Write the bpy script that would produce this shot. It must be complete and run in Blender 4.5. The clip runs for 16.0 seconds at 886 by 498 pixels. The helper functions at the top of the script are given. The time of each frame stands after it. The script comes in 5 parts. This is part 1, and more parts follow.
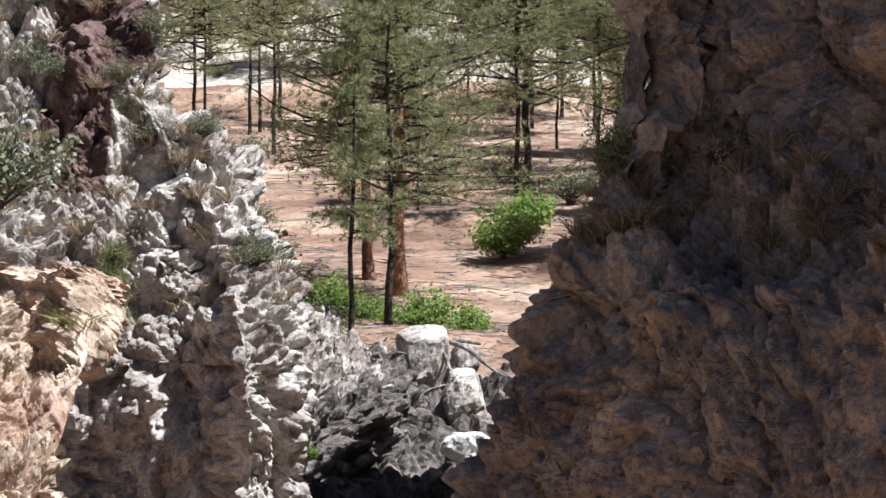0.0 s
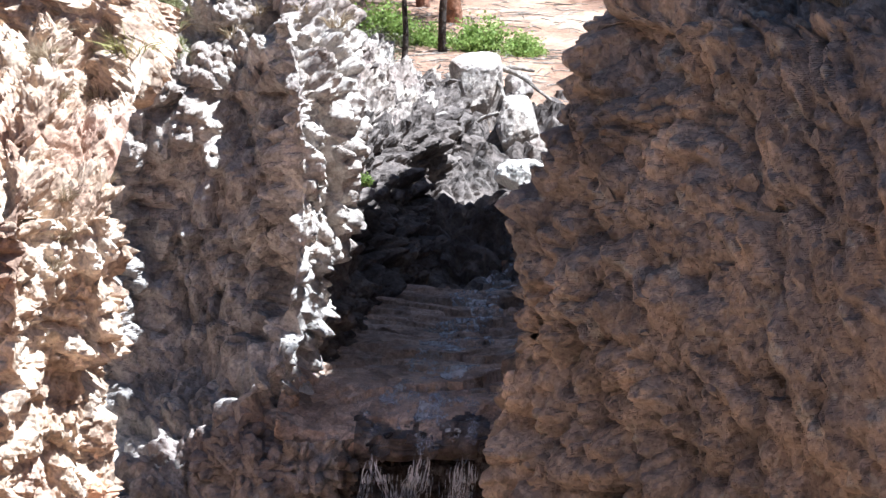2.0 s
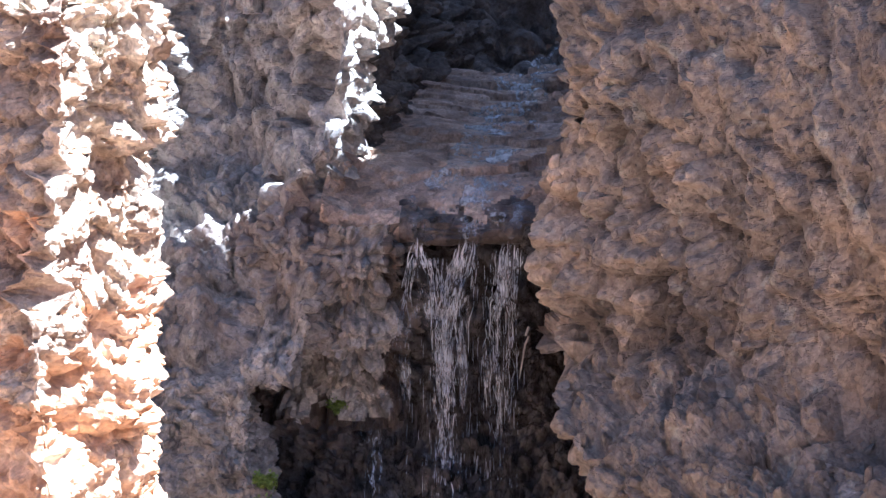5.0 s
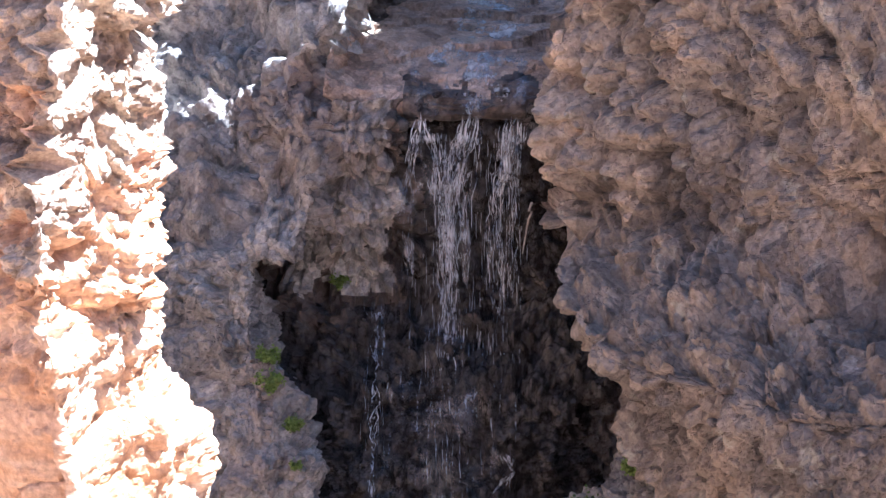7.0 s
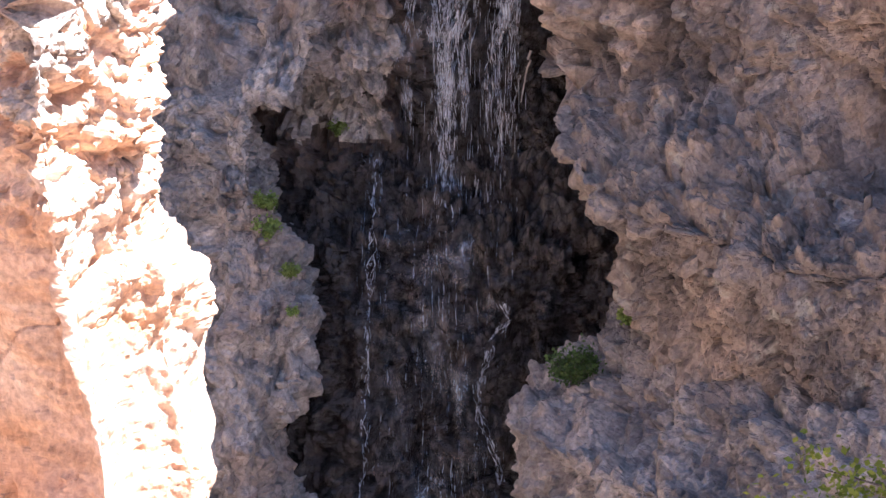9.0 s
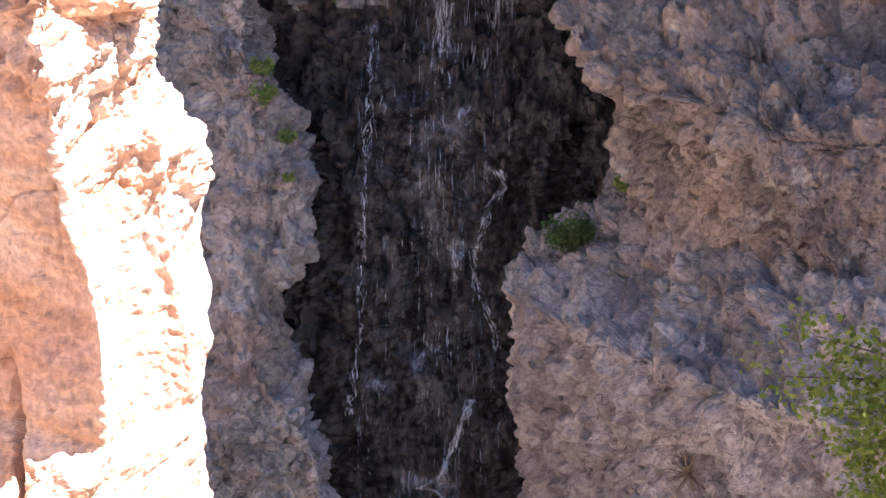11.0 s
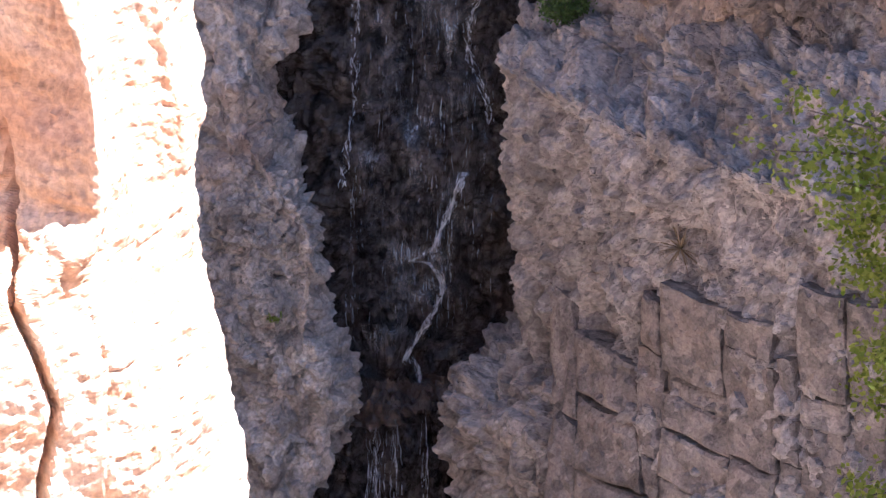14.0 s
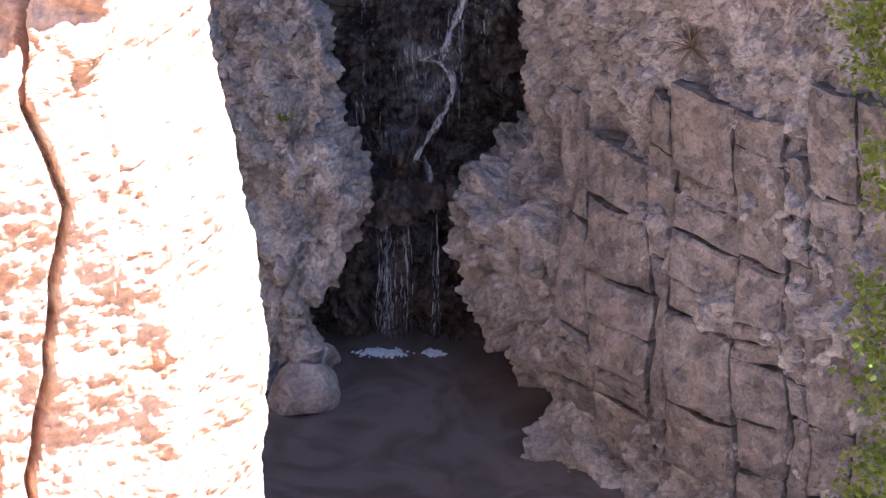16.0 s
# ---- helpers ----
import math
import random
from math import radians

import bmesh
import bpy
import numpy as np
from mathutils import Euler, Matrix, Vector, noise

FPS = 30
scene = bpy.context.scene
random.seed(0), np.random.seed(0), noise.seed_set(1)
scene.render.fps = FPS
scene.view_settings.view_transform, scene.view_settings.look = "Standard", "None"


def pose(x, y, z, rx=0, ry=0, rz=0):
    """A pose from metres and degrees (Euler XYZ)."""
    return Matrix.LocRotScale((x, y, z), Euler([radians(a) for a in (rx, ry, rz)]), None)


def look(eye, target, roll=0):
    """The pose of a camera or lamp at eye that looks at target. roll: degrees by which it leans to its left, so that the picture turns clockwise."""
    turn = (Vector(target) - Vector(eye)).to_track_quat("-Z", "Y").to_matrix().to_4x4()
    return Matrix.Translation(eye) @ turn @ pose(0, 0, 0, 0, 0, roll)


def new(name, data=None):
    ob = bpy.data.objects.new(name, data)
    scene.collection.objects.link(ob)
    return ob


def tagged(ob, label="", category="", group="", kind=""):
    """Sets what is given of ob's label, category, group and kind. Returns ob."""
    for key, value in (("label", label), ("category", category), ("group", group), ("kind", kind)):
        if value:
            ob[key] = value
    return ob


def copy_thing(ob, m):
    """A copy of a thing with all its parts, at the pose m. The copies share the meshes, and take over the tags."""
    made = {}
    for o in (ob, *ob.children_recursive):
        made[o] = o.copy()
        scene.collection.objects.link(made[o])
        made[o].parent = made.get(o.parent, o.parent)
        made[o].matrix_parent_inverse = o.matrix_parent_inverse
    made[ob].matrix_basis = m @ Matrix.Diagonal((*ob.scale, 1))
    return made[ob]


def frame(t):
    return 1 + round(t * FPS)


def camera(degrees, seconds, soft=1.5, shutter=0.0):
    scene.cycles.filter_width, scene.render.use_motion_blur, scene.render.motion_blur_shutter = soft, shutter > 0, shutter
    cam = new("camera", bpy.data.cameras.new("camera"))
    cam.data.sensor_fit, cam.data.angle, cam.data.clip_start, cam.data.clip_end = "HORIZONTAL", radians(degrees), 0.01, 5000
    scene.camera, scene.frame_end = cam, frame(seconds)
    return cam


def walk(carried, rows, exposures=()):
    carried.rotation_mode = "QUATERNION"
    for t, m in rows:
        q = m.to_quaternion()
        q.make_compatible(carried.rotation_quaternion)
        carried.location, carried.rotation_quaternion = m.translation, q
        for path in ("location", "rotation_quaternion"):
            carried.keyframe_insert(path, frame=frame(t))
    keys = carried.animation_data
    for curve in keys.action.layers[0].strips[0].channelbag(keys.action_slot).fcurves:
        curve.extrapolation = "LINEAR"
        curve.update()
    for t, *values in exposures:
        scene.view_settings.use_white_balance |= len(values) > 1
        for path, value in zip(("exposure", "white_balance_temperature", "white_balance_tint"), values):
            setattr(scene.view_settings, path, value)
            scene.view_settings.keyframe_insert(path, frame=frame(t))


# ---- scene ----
cam = camera(14.0, 16.0, soft=1.5)
EYE = 40.5                      # height of the lookout above the plunge pool
# seconds, degrees turned to the right, tilt, lean
ROWS = [
    (0.0, 0.000, -4.000, -0.000),
    (0.5, -0.212, -5.205, -0.015),
    (1.0, -0.426, -6.392, -0.035),
    (1.5, -0.641, -7.437, -0.041),
    (2.0, -0.861, -8.328, -0.085),
    (2.5, -1.060, -9.156, -0.134),
    (3.0, -1.230, -9.865, -0.190),
    (5.5, -1.640, -12.222, -0.376),
    (6.0, -1.665, -12.755, -0.359),
    (6.5, -1.665, -13.254, -0.358),
    (7.0, -1.665, -13.731, -0.245),
    (7.5, -1.659, -14.202, -0.100),
    (8.0, -1.652, -14.817, 0.047),
    (8.5, -1.637, -15.613, 0.215),
    (9.0, -1.624, -16.152, 0.364),
    (11.5, -1.506, -18.830, 0.600),
    (12.0, -1.446, -19.380, 0.692),
    (12.5, -1.402, -19.937, 0.837),
    (13.0, -1.387, -20.534, 0.904),
    (13.5, -1.379, -21.182, 0.887),
    (14.0, -1.388, -21.880, 0.889),
    (14.5, -1.401, -22.627, 0.869),
    (15.0, -1.432, -23.425, 0.844),
    (15.5, -1.471, -24.250, 0.826),
    (16.0, -1.522, -25.067, 0.874),
]
EXPOSURES = [(t, stops, kelvin, 10) for t, stops, kelvin in ((0.0, 0.95, 5550), (0.5, 0.65, 5550), (1.0, 1.3, 5450), (1.5, 1.65, 5350), (2.5, 1.85, 5200), (3.2, 2.0, 5050), (5.3, 2.8, 4900), (9.0, 2.92, 4780), (13.0, 2.95, 4750), (16.0, 3.0, 4600))]
walk(cam, [(t, pose(0, 0, EYE, 90 + tilt, 0, -turn) @ pose(0, 0, 0, 0, 0, lean)) for t, turn, tilt, lean in ROWS], EXPOSURES)

# ---------------------------------------------------------------- light
SUN_ELEVATION, SUN_AZIMUTH = 63.0, 100.0       # azimuth clockwise from straight ahead (+y)
world = bpy.data.worlds.new("sky")
scene.world = world
world.use_nodes = True
wn = world.node_tree
sky = wn.nodes.new("ShaderNodeTexSky")
sky.sky_type = "NISHITA"
sky.sun_disc = False
sky.sun_elevation = radians(SUN_ELEVATION)
sky.sun_rotation = radians(SUN_AZIMUTH)
wn.links.new(sky.outputs[0], wn.nodes["Background"].inputs[0])
wn.nodes["Background"].inputs[1].default_value = 0.030
sun = new("sun", bpy.data.lights.new("sun", "SUN"))
sun.data.energy, sun.data.angle, sun.data.color = 5.0, radians(0.5), (1.0, 0.95, 0.87)
e, a = radians(SUN_ELEVATION), radians(SUN_AZIMUTH)
sun_way = Vector((math.sin(a) * math.cos(e), math.cos(a) * math.cos(e), math.sin(e)))
sun.matrix_world = look(sun_way * 400, (0, 0, 0))


# ---------------------------------------------------------------- noise
def hash_cells(ix, iy, iz, seed):
    h = (ix.astype(np.uint32) * np.uint32(73856093)) ^ (iy.astype(np.uint32) * np.uint32(19349663)) ^ (iz.astype(np.uint32) * np.uint32(83492791)) ^ np.uint32(seed * 2654435 + 977)
    h = (h ^ (h >> np.uint32(15))) * np.uint32(2246822519)
    h = (h ^ (h >> np.uint32(13))) * np.uint32(3266489917)
    return h ^ (h >> np.uint32(16))


def unit(h, k):
    """The k-th random number, 0 to 1, of each hash."""
    g = (h + np.uint32(k * 374761393 & 0xFFFFFFFF)) * np.uint32(668265263)
    g = (g ^ (g >> np.uint32(15))) * np.uint32(2246822519)
    g = g ^ (g >> np.uint32(13))
    return (g >> np.uint32(8)).astype(np.float32) / np.float32(1 << 24)


def smooth_noise(p, seed):
    """Value noise, -1 to 1, at the points p (n, 3)."""
    c = np.floor(p)
    f = (p - c).astype(np.float32)
    f = f * f * (3 - 2 * f)
    c = c.astype(np.int64)
    total = np.zeros(len(p), np.float32)
    for dx in (0, 1):
        wx = f[:, 0] if dx else 1 - f[:, 0]
        for dy in (0, 1):
            wy = f[:, 1] if dy else 1 - f[:, 1]
            for dz in (0, 1):
                wz = f[:, 2] if dz else 1 - f[:, 2]
                total += wx * wy * wz * unit(hash_cells(c[:, 0] + dx, c[:, 1] + dy, c[:, 2] + dz, seed), 1)
    return total * 2 - 1


def fbm(p, seed, octaves=4, gain=0.5):
    total, amp = 0, 1.0
    for k in range(octaves):
        total = total + amp * smooth_noise(p * 2 ** k, seed + k * 31)
        amp *= gain
    return total


def cells(p, seed, jitter=0.7):
    """Worley cells: distances to the nearest and second nearest seed, the way from the nearest, its hash."""
    p = p.astype(np.float32)
    c = np.floor(p - 0.5).astype(np.int64)
    n = len(p)
    f1, f2 = np.full(n, 9.0, np.float32), np.full(n, 9.0, np.float32)
    near, who = np.zeros((n, 3), np.float32), np.zeros(n, np.uint32)
    p32 = (p - c).astype(np.float32)
    for dx in (0, 1):
        for dy in (0, 1):
            for dz in (0, 1):
                h = hash_cells(c[:, 0] + dx, c[:, 1] + dy, c[:, 2] + dz, seed)
                v = np.stack([p32[:, k] - np.float32(d + 0.5) - np.float32(jitter) * (unit(h, k + 1) - np.float32(0.5)) for k, d in ((0, dx), (1, dy), (2, dz))], 1)
                d = np.sqrt((v * v).sum(1))
                closer = d < f1
                f2 = np.where(closer, f1, np.minimum(f2, d))
                f1 = np.where(closer, d, f1)
                near[closer] = v[closer]
                who = np.where(closer, h, who)
    return f1, f2, near, who


def planes(p, size, seed, tilt=0.8, step=0.25, side=2.6, flat=0.33):
    """Fractured rock in metres: blocks with flat, tilted fronts whose steep sides meet in creases."""
    size = np.asarray(size, float) * np.ones(3)
    p = (p / size).astype(np.float32)
    c = np.floor(p - 0.5).astype(np.int64)
    f = (p - c).astype(np.float32)
    best = np.full(len(p), -9.0, np.float32)
    half = np.float32(0.5)
    for dx in (0, 1):
        for dy in (0, 1):
            for dz in (0, 1):
                h = hash_cells(c[:, 0] + dx, c[:, 1] + dy, c[:, 2] + dz, seed)
                v = [f[:, k] - np.float32(d + 0.5) - np.float32(0.7) * (unit(h, k + 1) - half) for k, d in ((0, dx), (1, dy), (2, dz))]
                d = np.sqrt(v[0] * v[0] + v[1] * v[1] + v[2] * v[2])
                slope = v[0] * (unit(h, 5) - half) + v[1] * (unit(h, 6) - half) + v[2] * (unit(h, 7) - half)
                top = np.float32(2 * step) * (unit(h, 9) - half) + np.float32(2 * tilt) * slope
                best = np.maximum(best, top - np.float32(side) * np.maximum(0, d - np.float32(flat)))
    return float(size[0]) * best


def clasts(p, size, seed, keep=0.7):
    """Angular stones that stand out of a matrix, in metres: flat-topped lumps with steep sides."""
    f1, f2, v, h = cells(p / size, seed)
    top = 0.25 + 0.35 * unit(h, 9) + sum(v[:, k] * (unit(h, 5 + k) - 0.5) for k in range(3)) * 1.3
    return size * np.where(unit(h, 12) < keep, np.clip(np.minimum(top, (f2 - f1) * 2.2), 0, 1), 0)


def bent(p, seed, by=0.35, over=1.4):
    return p + by * np.stack([smooth_noise(p / over + k * 5.0, seed + k) for k in range(3)], 1)


def facets(p, size, seed, tilt=0.9, step=0.6, crack=0.35, width=0.07, warp=0.25):
    """Broken rock: each cell is a plane of its own height and slope, with a crack round it. About -1 to 1."""
    q = p / np.asarray(size, float)
    q = q + warp * np.stack([smooth_noise(q * 1.3 + 7, seed + 5), smooth_noise(q * 1.3 + 3, seed + 6), smooth_noise(q * 1.3 + 11, seed + 7)], 1)
    f1, f2, v, h = cells(q, seed)
    slope = sum(v[:, k] * (unit(h, 5 + k) - 0.5) for k in range(3)) * 2
    return step * (unit(h, 9) - 0.5) * 2 + tilt * slope - crack * np.exp(-(f2 - f1) / width)


def pebbles(p, size, seed, keep=0.6):
    """Rounded lumps that stand out of a matrix, 0 to 1."""
    q = p / np.asarray(size, float)
    f1, f2, v, h = cells(q, seed)
    r = 0.25 + 0.4 * unit(h, 5)
    lump = np.sqrt(np.maximum(0, 1 - (f1 / r) ** 2)) * r * 1.6
    return np.where(unit(h, 6) < keep, lump, 0)


def cracks(p, size, seed, width=0.05):
    """0 on the faces, down to -1 in the joints between cells."""
    q = p / np.asarray(size, float)
    q = q + 0.2 * np.stack([smooth_noise(q + 7, seed + 5), smooth_noise(q + 3, seed + 6), smooth_noise(q + 11, seed + 7)], 1)
    f1, f2, v, h = cells(q, seed)
    return -np.exp(-((f2 - f1) / width) ** 2) * (0.3 + 0.7 * unit(h, 4))


# ---------------------------------------------------------------- mesh helpers
def obj_of(name, verts, faces, material, parent=None, label="", smooth=False):
    me = bpy.data.meshes.new(name)
    verts = np.asarray(verts, np.float32)
    faces = np.asarray(faces, np.int32)
    k = faces.shape[1]
    me.vertices.add(len(verts))
    me.vertices.foreach_set("co", verts.ravel())
    me.loops.add(faces.size)
    me.loops.foreach_set("vertex_index", faces.ravel())
    me.polygons.add(len(faces))
    me.polygons.foreach_set("loop_start", np.arange(0, faces.size, k, dtype=np.int32))
    me.polygons.foreach_set("use_smooth", np.full(len(faces), smooth, bool))
    me.update(calc_edges=True)
    for m in (material if isinstance(material, (list, tuple)) else [material]):
        me.materials.append(m)
    ob = new(name, me)
    if parent is not None:
        ob.parent = parent
    if label:
        ob["label"] = label
    return ob


def grid_faces(nu, nv):
    i = np.arange(nu * nv).reshape(nv, nu)
    return np.stack([i[:-1, :-1], i[:-1, 1:], i[1:, 1:], i[1:, :-1]], -1).reshape(-1, 4)


def blur(a, axis, times):
    for _ in range(times):
        b = a.copy()
        sl = [slice(None)] * a.ndim
        lo, mid, hi = sl[:], sl[:], sl[:]
        lo[axis], mid[axis], hi[axis] = slice(0, -2), slice(1, -1), slice(2, None)
        b[tuple(mid)] = 0.25 * a[tuple(lo)] + 0.5 * a[tuple(mid)] + 0.25 * a[tuple(hi)]
        a = b
    return a


def loft(rows, res, soft=6, dense=None, sharp=(-99, 999)):
    """A grid (nv, nu, 3) through rows of control points (m, k, 3), about res metres apart; coarser where dense is below 1 or z outside sharp."""
    rows = np.asarray(rows, float)
    seg = np.linalg.norm(np.diff(rows, axis=1), axis=2).mean(0)
    if dense is not None:
        seg = seg * np.asarray(dense, float)
    nu = max(8, int(seg.sum() / res))
    u = np.concatenate([[0], np.cumsum(seg)]) / seg.sum()
    uu = np.linspace(0, 1, nu)
    wide = np.stack([np.stack([np.interp(uu, u, r[:, k]) for k in range(3)], 1) for r in rows])
    step = np.linalg.norm(np.diff(wide, axis=0), axis=2).mean(1)
    level = wide[:-1, :, 2].mean(1)
    step = step * np.where((level > sharp[0]) & (level < sharp[1]), 1.0, 0.2)
    v = np.concatenate([[0], np.cumsum(step)])
    nv = max(8, int(v[-1] / res))
    vv = np.linspace(0, v[-1], nv)
    j = np.clip(np.searchsorted(v, vv, side="right") - 1, 0, len(v) - 2)
    f = ((vv - v[j]) / (v[j + 1] - v[j]))[:, None, None]
    g = wide[j] * (1 - f) + wide[j + 1] * f
    return blur(blur(g, 1, soft), 0, soft)


def normals(g):
    n = np.cross(np.gradient(g, axis=1), np.gradient(g, axis=0))
    return n / np.maximum(1e-9, np.linalg.norm(n, axis=2, keepdims=True))


def roughen(g, relief, level=0.72, sign=1.0):
    """Pushes the grid out along its normals by relief(points)."""
    n = blur(blur(normals(g), 0, 24), 1, 24) * sign
    flat = g.reshape(-1, 3)
    r = relief(flat)
    return g + n * (r - np.quantile(r, level)).reshape(g.shape[0], g.shape[1], 1)


def sheet(name, g, material, smooth=False):
    return obj_of(name, g.reshape(-1, 3), grid_faces(g.shape[1], g.shape[0]), material, smooth=smooth)


def broad(edge, z, reach=2.5):
    """The run of an edge without its small ins and outs."""
    return float(np.mean([edge(z + reach * k / 4) for k in range(-4, 5)]))


def line(points):
    """z -> value along a polyline of (value, z)."""
    pts = sorted(points, key=lambda q: q[1])
    zs, xs = [q[1] for q in pts], [q[0] for q in pts]
    return lambda z: np.interp(z, zs, xs)


# ---------------------------------------------------------------- materials
def mat(name):
    m = bpy.data.materials.new(name)
    m.use_nodes = True
    return m, m.node_tree.nodes, m.node_tree.links, m.node_tree.nodes["Principled BSDF"]


def ramp(nodes, stops):
    r = nodes.new("ShaderNodeValToRGB")
    el = r.color_ramp.elements
    while len(el) < len(stops):
        el.new(0.5)
    for k, (at, col) in enumerate(stops):
        el[k].position, el[k].color = at, (*col, 1)
    return r


def rock(name, dark, mid, light, size=1.0, rough=0.9, bump=0.5, lichen=0.0, streak=0.0, stain=(0.1, 0.08, 0.07), stain_amount=0.4, shine=0.25, mottle=0.7, facet=1.0):
    """Rock with broad colour fields, small mottling, dark stains, fine bump. size: metres of the broad fields."""
    m, nodes, links, bsdf = mat(name)
    geo = nodes.new("ShaderNodeNewGeometry")
    mapping = nodes.new("ShaderNodeMapping")
    mapping.inputs["Scale"].default_value = (1, 1, 1 - 0.75 * streak)
    links.new(geo.outputs["Position"], mapping.inputs[0])

    def noise_of(scale, detail, rough_=0.6, stretched=True):
        n = nodes.new("ShaderNodeTexNoise")
        n.inputs["Scale"].default_value, n.inputs["Detail"].default_value, n.inputs["Roughness"].default_value = scale, detail, rough_
        links.new(mapping.outputs[0] if stretched else geo.outputs["Position"], n.inputs["Vector"])
        return n

    def mix(fac, a, b, kind="MIX"):
        x = nodes.new("ShaderNodeMix")
        x.data_type, x.blend_type = "RGBA", kind
        for sock, val in ((x.inputs[0], fac), (x.inputs[6], a), (x.inputs[7], b)):
            if hasattr(val, "links"):
                links.new(val, sock)
            elif isinstance(val, tuple):
                sock.default_value = (*val, 1)
            else:
                sock.default_value = val
        return x.outputs[2]

    broad = noise_of(0.9 / size, 6)
    col = ramp(nodes, [(0.32, dark), (0.5, mid), (0.68, light)])
    links.new(broad.outputs[0], col.inputs[0])
    vor = nodes.new("ShaderNodeTexVoronoi")
    vor.inputs["Scale"].default_value = 3.2 / size
    links.new(mapping.outputs[0], vor.inputs["Vector"])
    grey = nodes.new("ShaderNodeSeparateColor")
    links.new(vor.outputs["Color"], grey.inputs[0])
    tint = ramp(nodes, [(0.0, (0.6, 0.58, 0.57)), (1.0, (1.38, 1.34, 1.28))])
    links.new(grey.outputs[0], tint.inputs[0])
    c = mix(mottle, col.outputs[0], tint.outputs[0], "MULTIPLY")
    fine = noise_of(14 / size, 5, 0.7, False)
    speck = ramp(nodes, [(0.32, (0.62, 0.60, 0.59)), (0.68, (1.36, 1.36, 1.33))])
    links.new(fine.outputs[0], speck.inputs[0])
    c = mix(0.8, c, speck.outputs[0], "MULTIPLY")
    spots = noise_of(0.45 / size, 4, 0.55)
    where = ramp(nodes, [(0.52, (0, 0, 0)), (0.68, (stain_amount,) * 3)])
    links.new(spots.outputs[0], where.inputs[0])
    c = mix(where.outputs[0], c, stain)
    if lichen:
        ln = noise_of(2.3 / size, 5, 0.65, False)
        lw = ramp(nodes, [(0.60, (0, 0, 0)), (0.66, (lichen,) * 3)])
        links.new(ln.outputs[0], lw.inputs[0])
        c = mix(lw.outputs[0], c, (0.55, 0.53, 0.44))
    links.new(c, bsdf.inputs["Base Color"])
    bsdf.inputs["Roughness"].default_value = rough
    bsdf.inputs["Specular IOR Level"].default_value = shine
    b = nodes.new("ShaderNodeBump")
    b.inputs["Strength"].default_value, b.inputs["Distance"].default_value = bump, 0.05
    grain = noise_of(22, 6, 0.7, False)
    links.new(grain.outputs[0], b.inputs["Height"])
    last = b
    for pieces, slant in ((11.0, 0.75), (4.6, 0.95)):      # chips and splinters: each cell a small flat face
        shift = noise_of(pieces * 0.45, 2, 0.5, False)
        bend = nodes.new("ShaderNodeMixRGB")
        bend.blend_type, bend.inputs[0].default_value = "ADD", 0.8 / pieces
        links.new(geo.outputs["Position"], bend.inputs[1])
        links.new(shift.outputs[1], bend.inputs[2])
        chip = nodes.new("ShaderNodeTexVoronoi")
        chip.inputs["Scale"].default_value = pieces
        links.new(bend.outputs[0], chip.inputs["Vector"])
        way, tilt, fall = (nodes.new("ShaderNodeVectorMath") for _ in range(3))
        way.operation, tilt.operation, fall.operation = "SUBTRACT", "SUBTRACT", "DOT_PRODUCT"
        tilt.inputs[1].default_value = (0.5, 0.5, 0.5)
        links.new(bend.outputs[0], way.inputs[0])
        links.new(chip.outputs["Position"], way.inputs[1])
        links.new(chip.outputs["Color"], tilt.inputs[0])
        links.new(way.outputs[0], fall.inputs[0])
        links.new(tilt.outputs[0], fall.inputs[1])
        b2 = nodes.new("ShaderNodeBump")
        b2.inputs["Strength"].default_value, b2.inputs["Distance"].default_value = min(1.0, bump * 1.6), slant * 1.05 * facet
        links.new(fall.outputs["Value"], b2.inputs["Height"])
        links.new(last.outputs[0], b2.inputs["Normal"])
        last = b2
    links.new(last.outputs[0], bsdf.inputs["Normal"])
    return m


def leafy(name, dark, light, through_=0.35, rough=0.55):
    m, nodes, links, bsdf = mat(name)
    geo = nodes.new("ShaderNodeNewGeometry")
    r = ramp(nodes, [(0.0, dark), (1.0, light)])
    links.new(geo.outputs["Random Per Island"], r.inputs[0])
    links.new(r.outputs[0], bsdf.inputs["Base Color"])
    bsdf.inputs["Roughness"].default_value = rough
    bsdf.inputs["Specular IOR Level"].default_value = 0.2
    tr = nodes.new("ShaderNodeBsdfTranslucent")
    links.new(r.outputs[0], tr.inputs[0])
    mx = nodes.new("ShaderNodeMixShader")
    mx.inputs[0].default_value = through_
    links.new(bsdf.outputs[0], mx.inputs[1])
    links.new(tr.outputs[0], mx.inputs[2])
    links.new(mx.outputs[0], nodes["Material Output"].inputs[0])
    return m


GREY = rock("grey_tuff", (0.26, 0.244, 0.234), (0.39, 0.370, 0.352), (0.50, 0.48, 0.455), 1.4, stain=(0.20, 0.135, 0.11), stain_amount=0.65)
PALE = rock("pale_tuff", (0.20, 0.16, 0.138), (0.45, 0.41, 0.37), (0.63, 0.595, 0.55), 1.2, stain=(0.15, 0.10, 0.085), stain_amount=0.75)
CRUST = rock("cream_weathered_crust", (0.27, 0.18, 0.13), (0.50, 0.39, 0.29), (0.66, 0.57, 0.47), 1.3, stain=(0.30, 0.14, 0.09), stain_amount=0.7)
BROWN = rock("brown_breccia", (0.17, 0.15, 0.138), (0.31, 0.262, 0.222), (0.51, 0.40, 0.30), 2.2, lichen=0.45, streak=0.72, stain=(0.15, 0.13, 0.122), stain_amount=0.45)
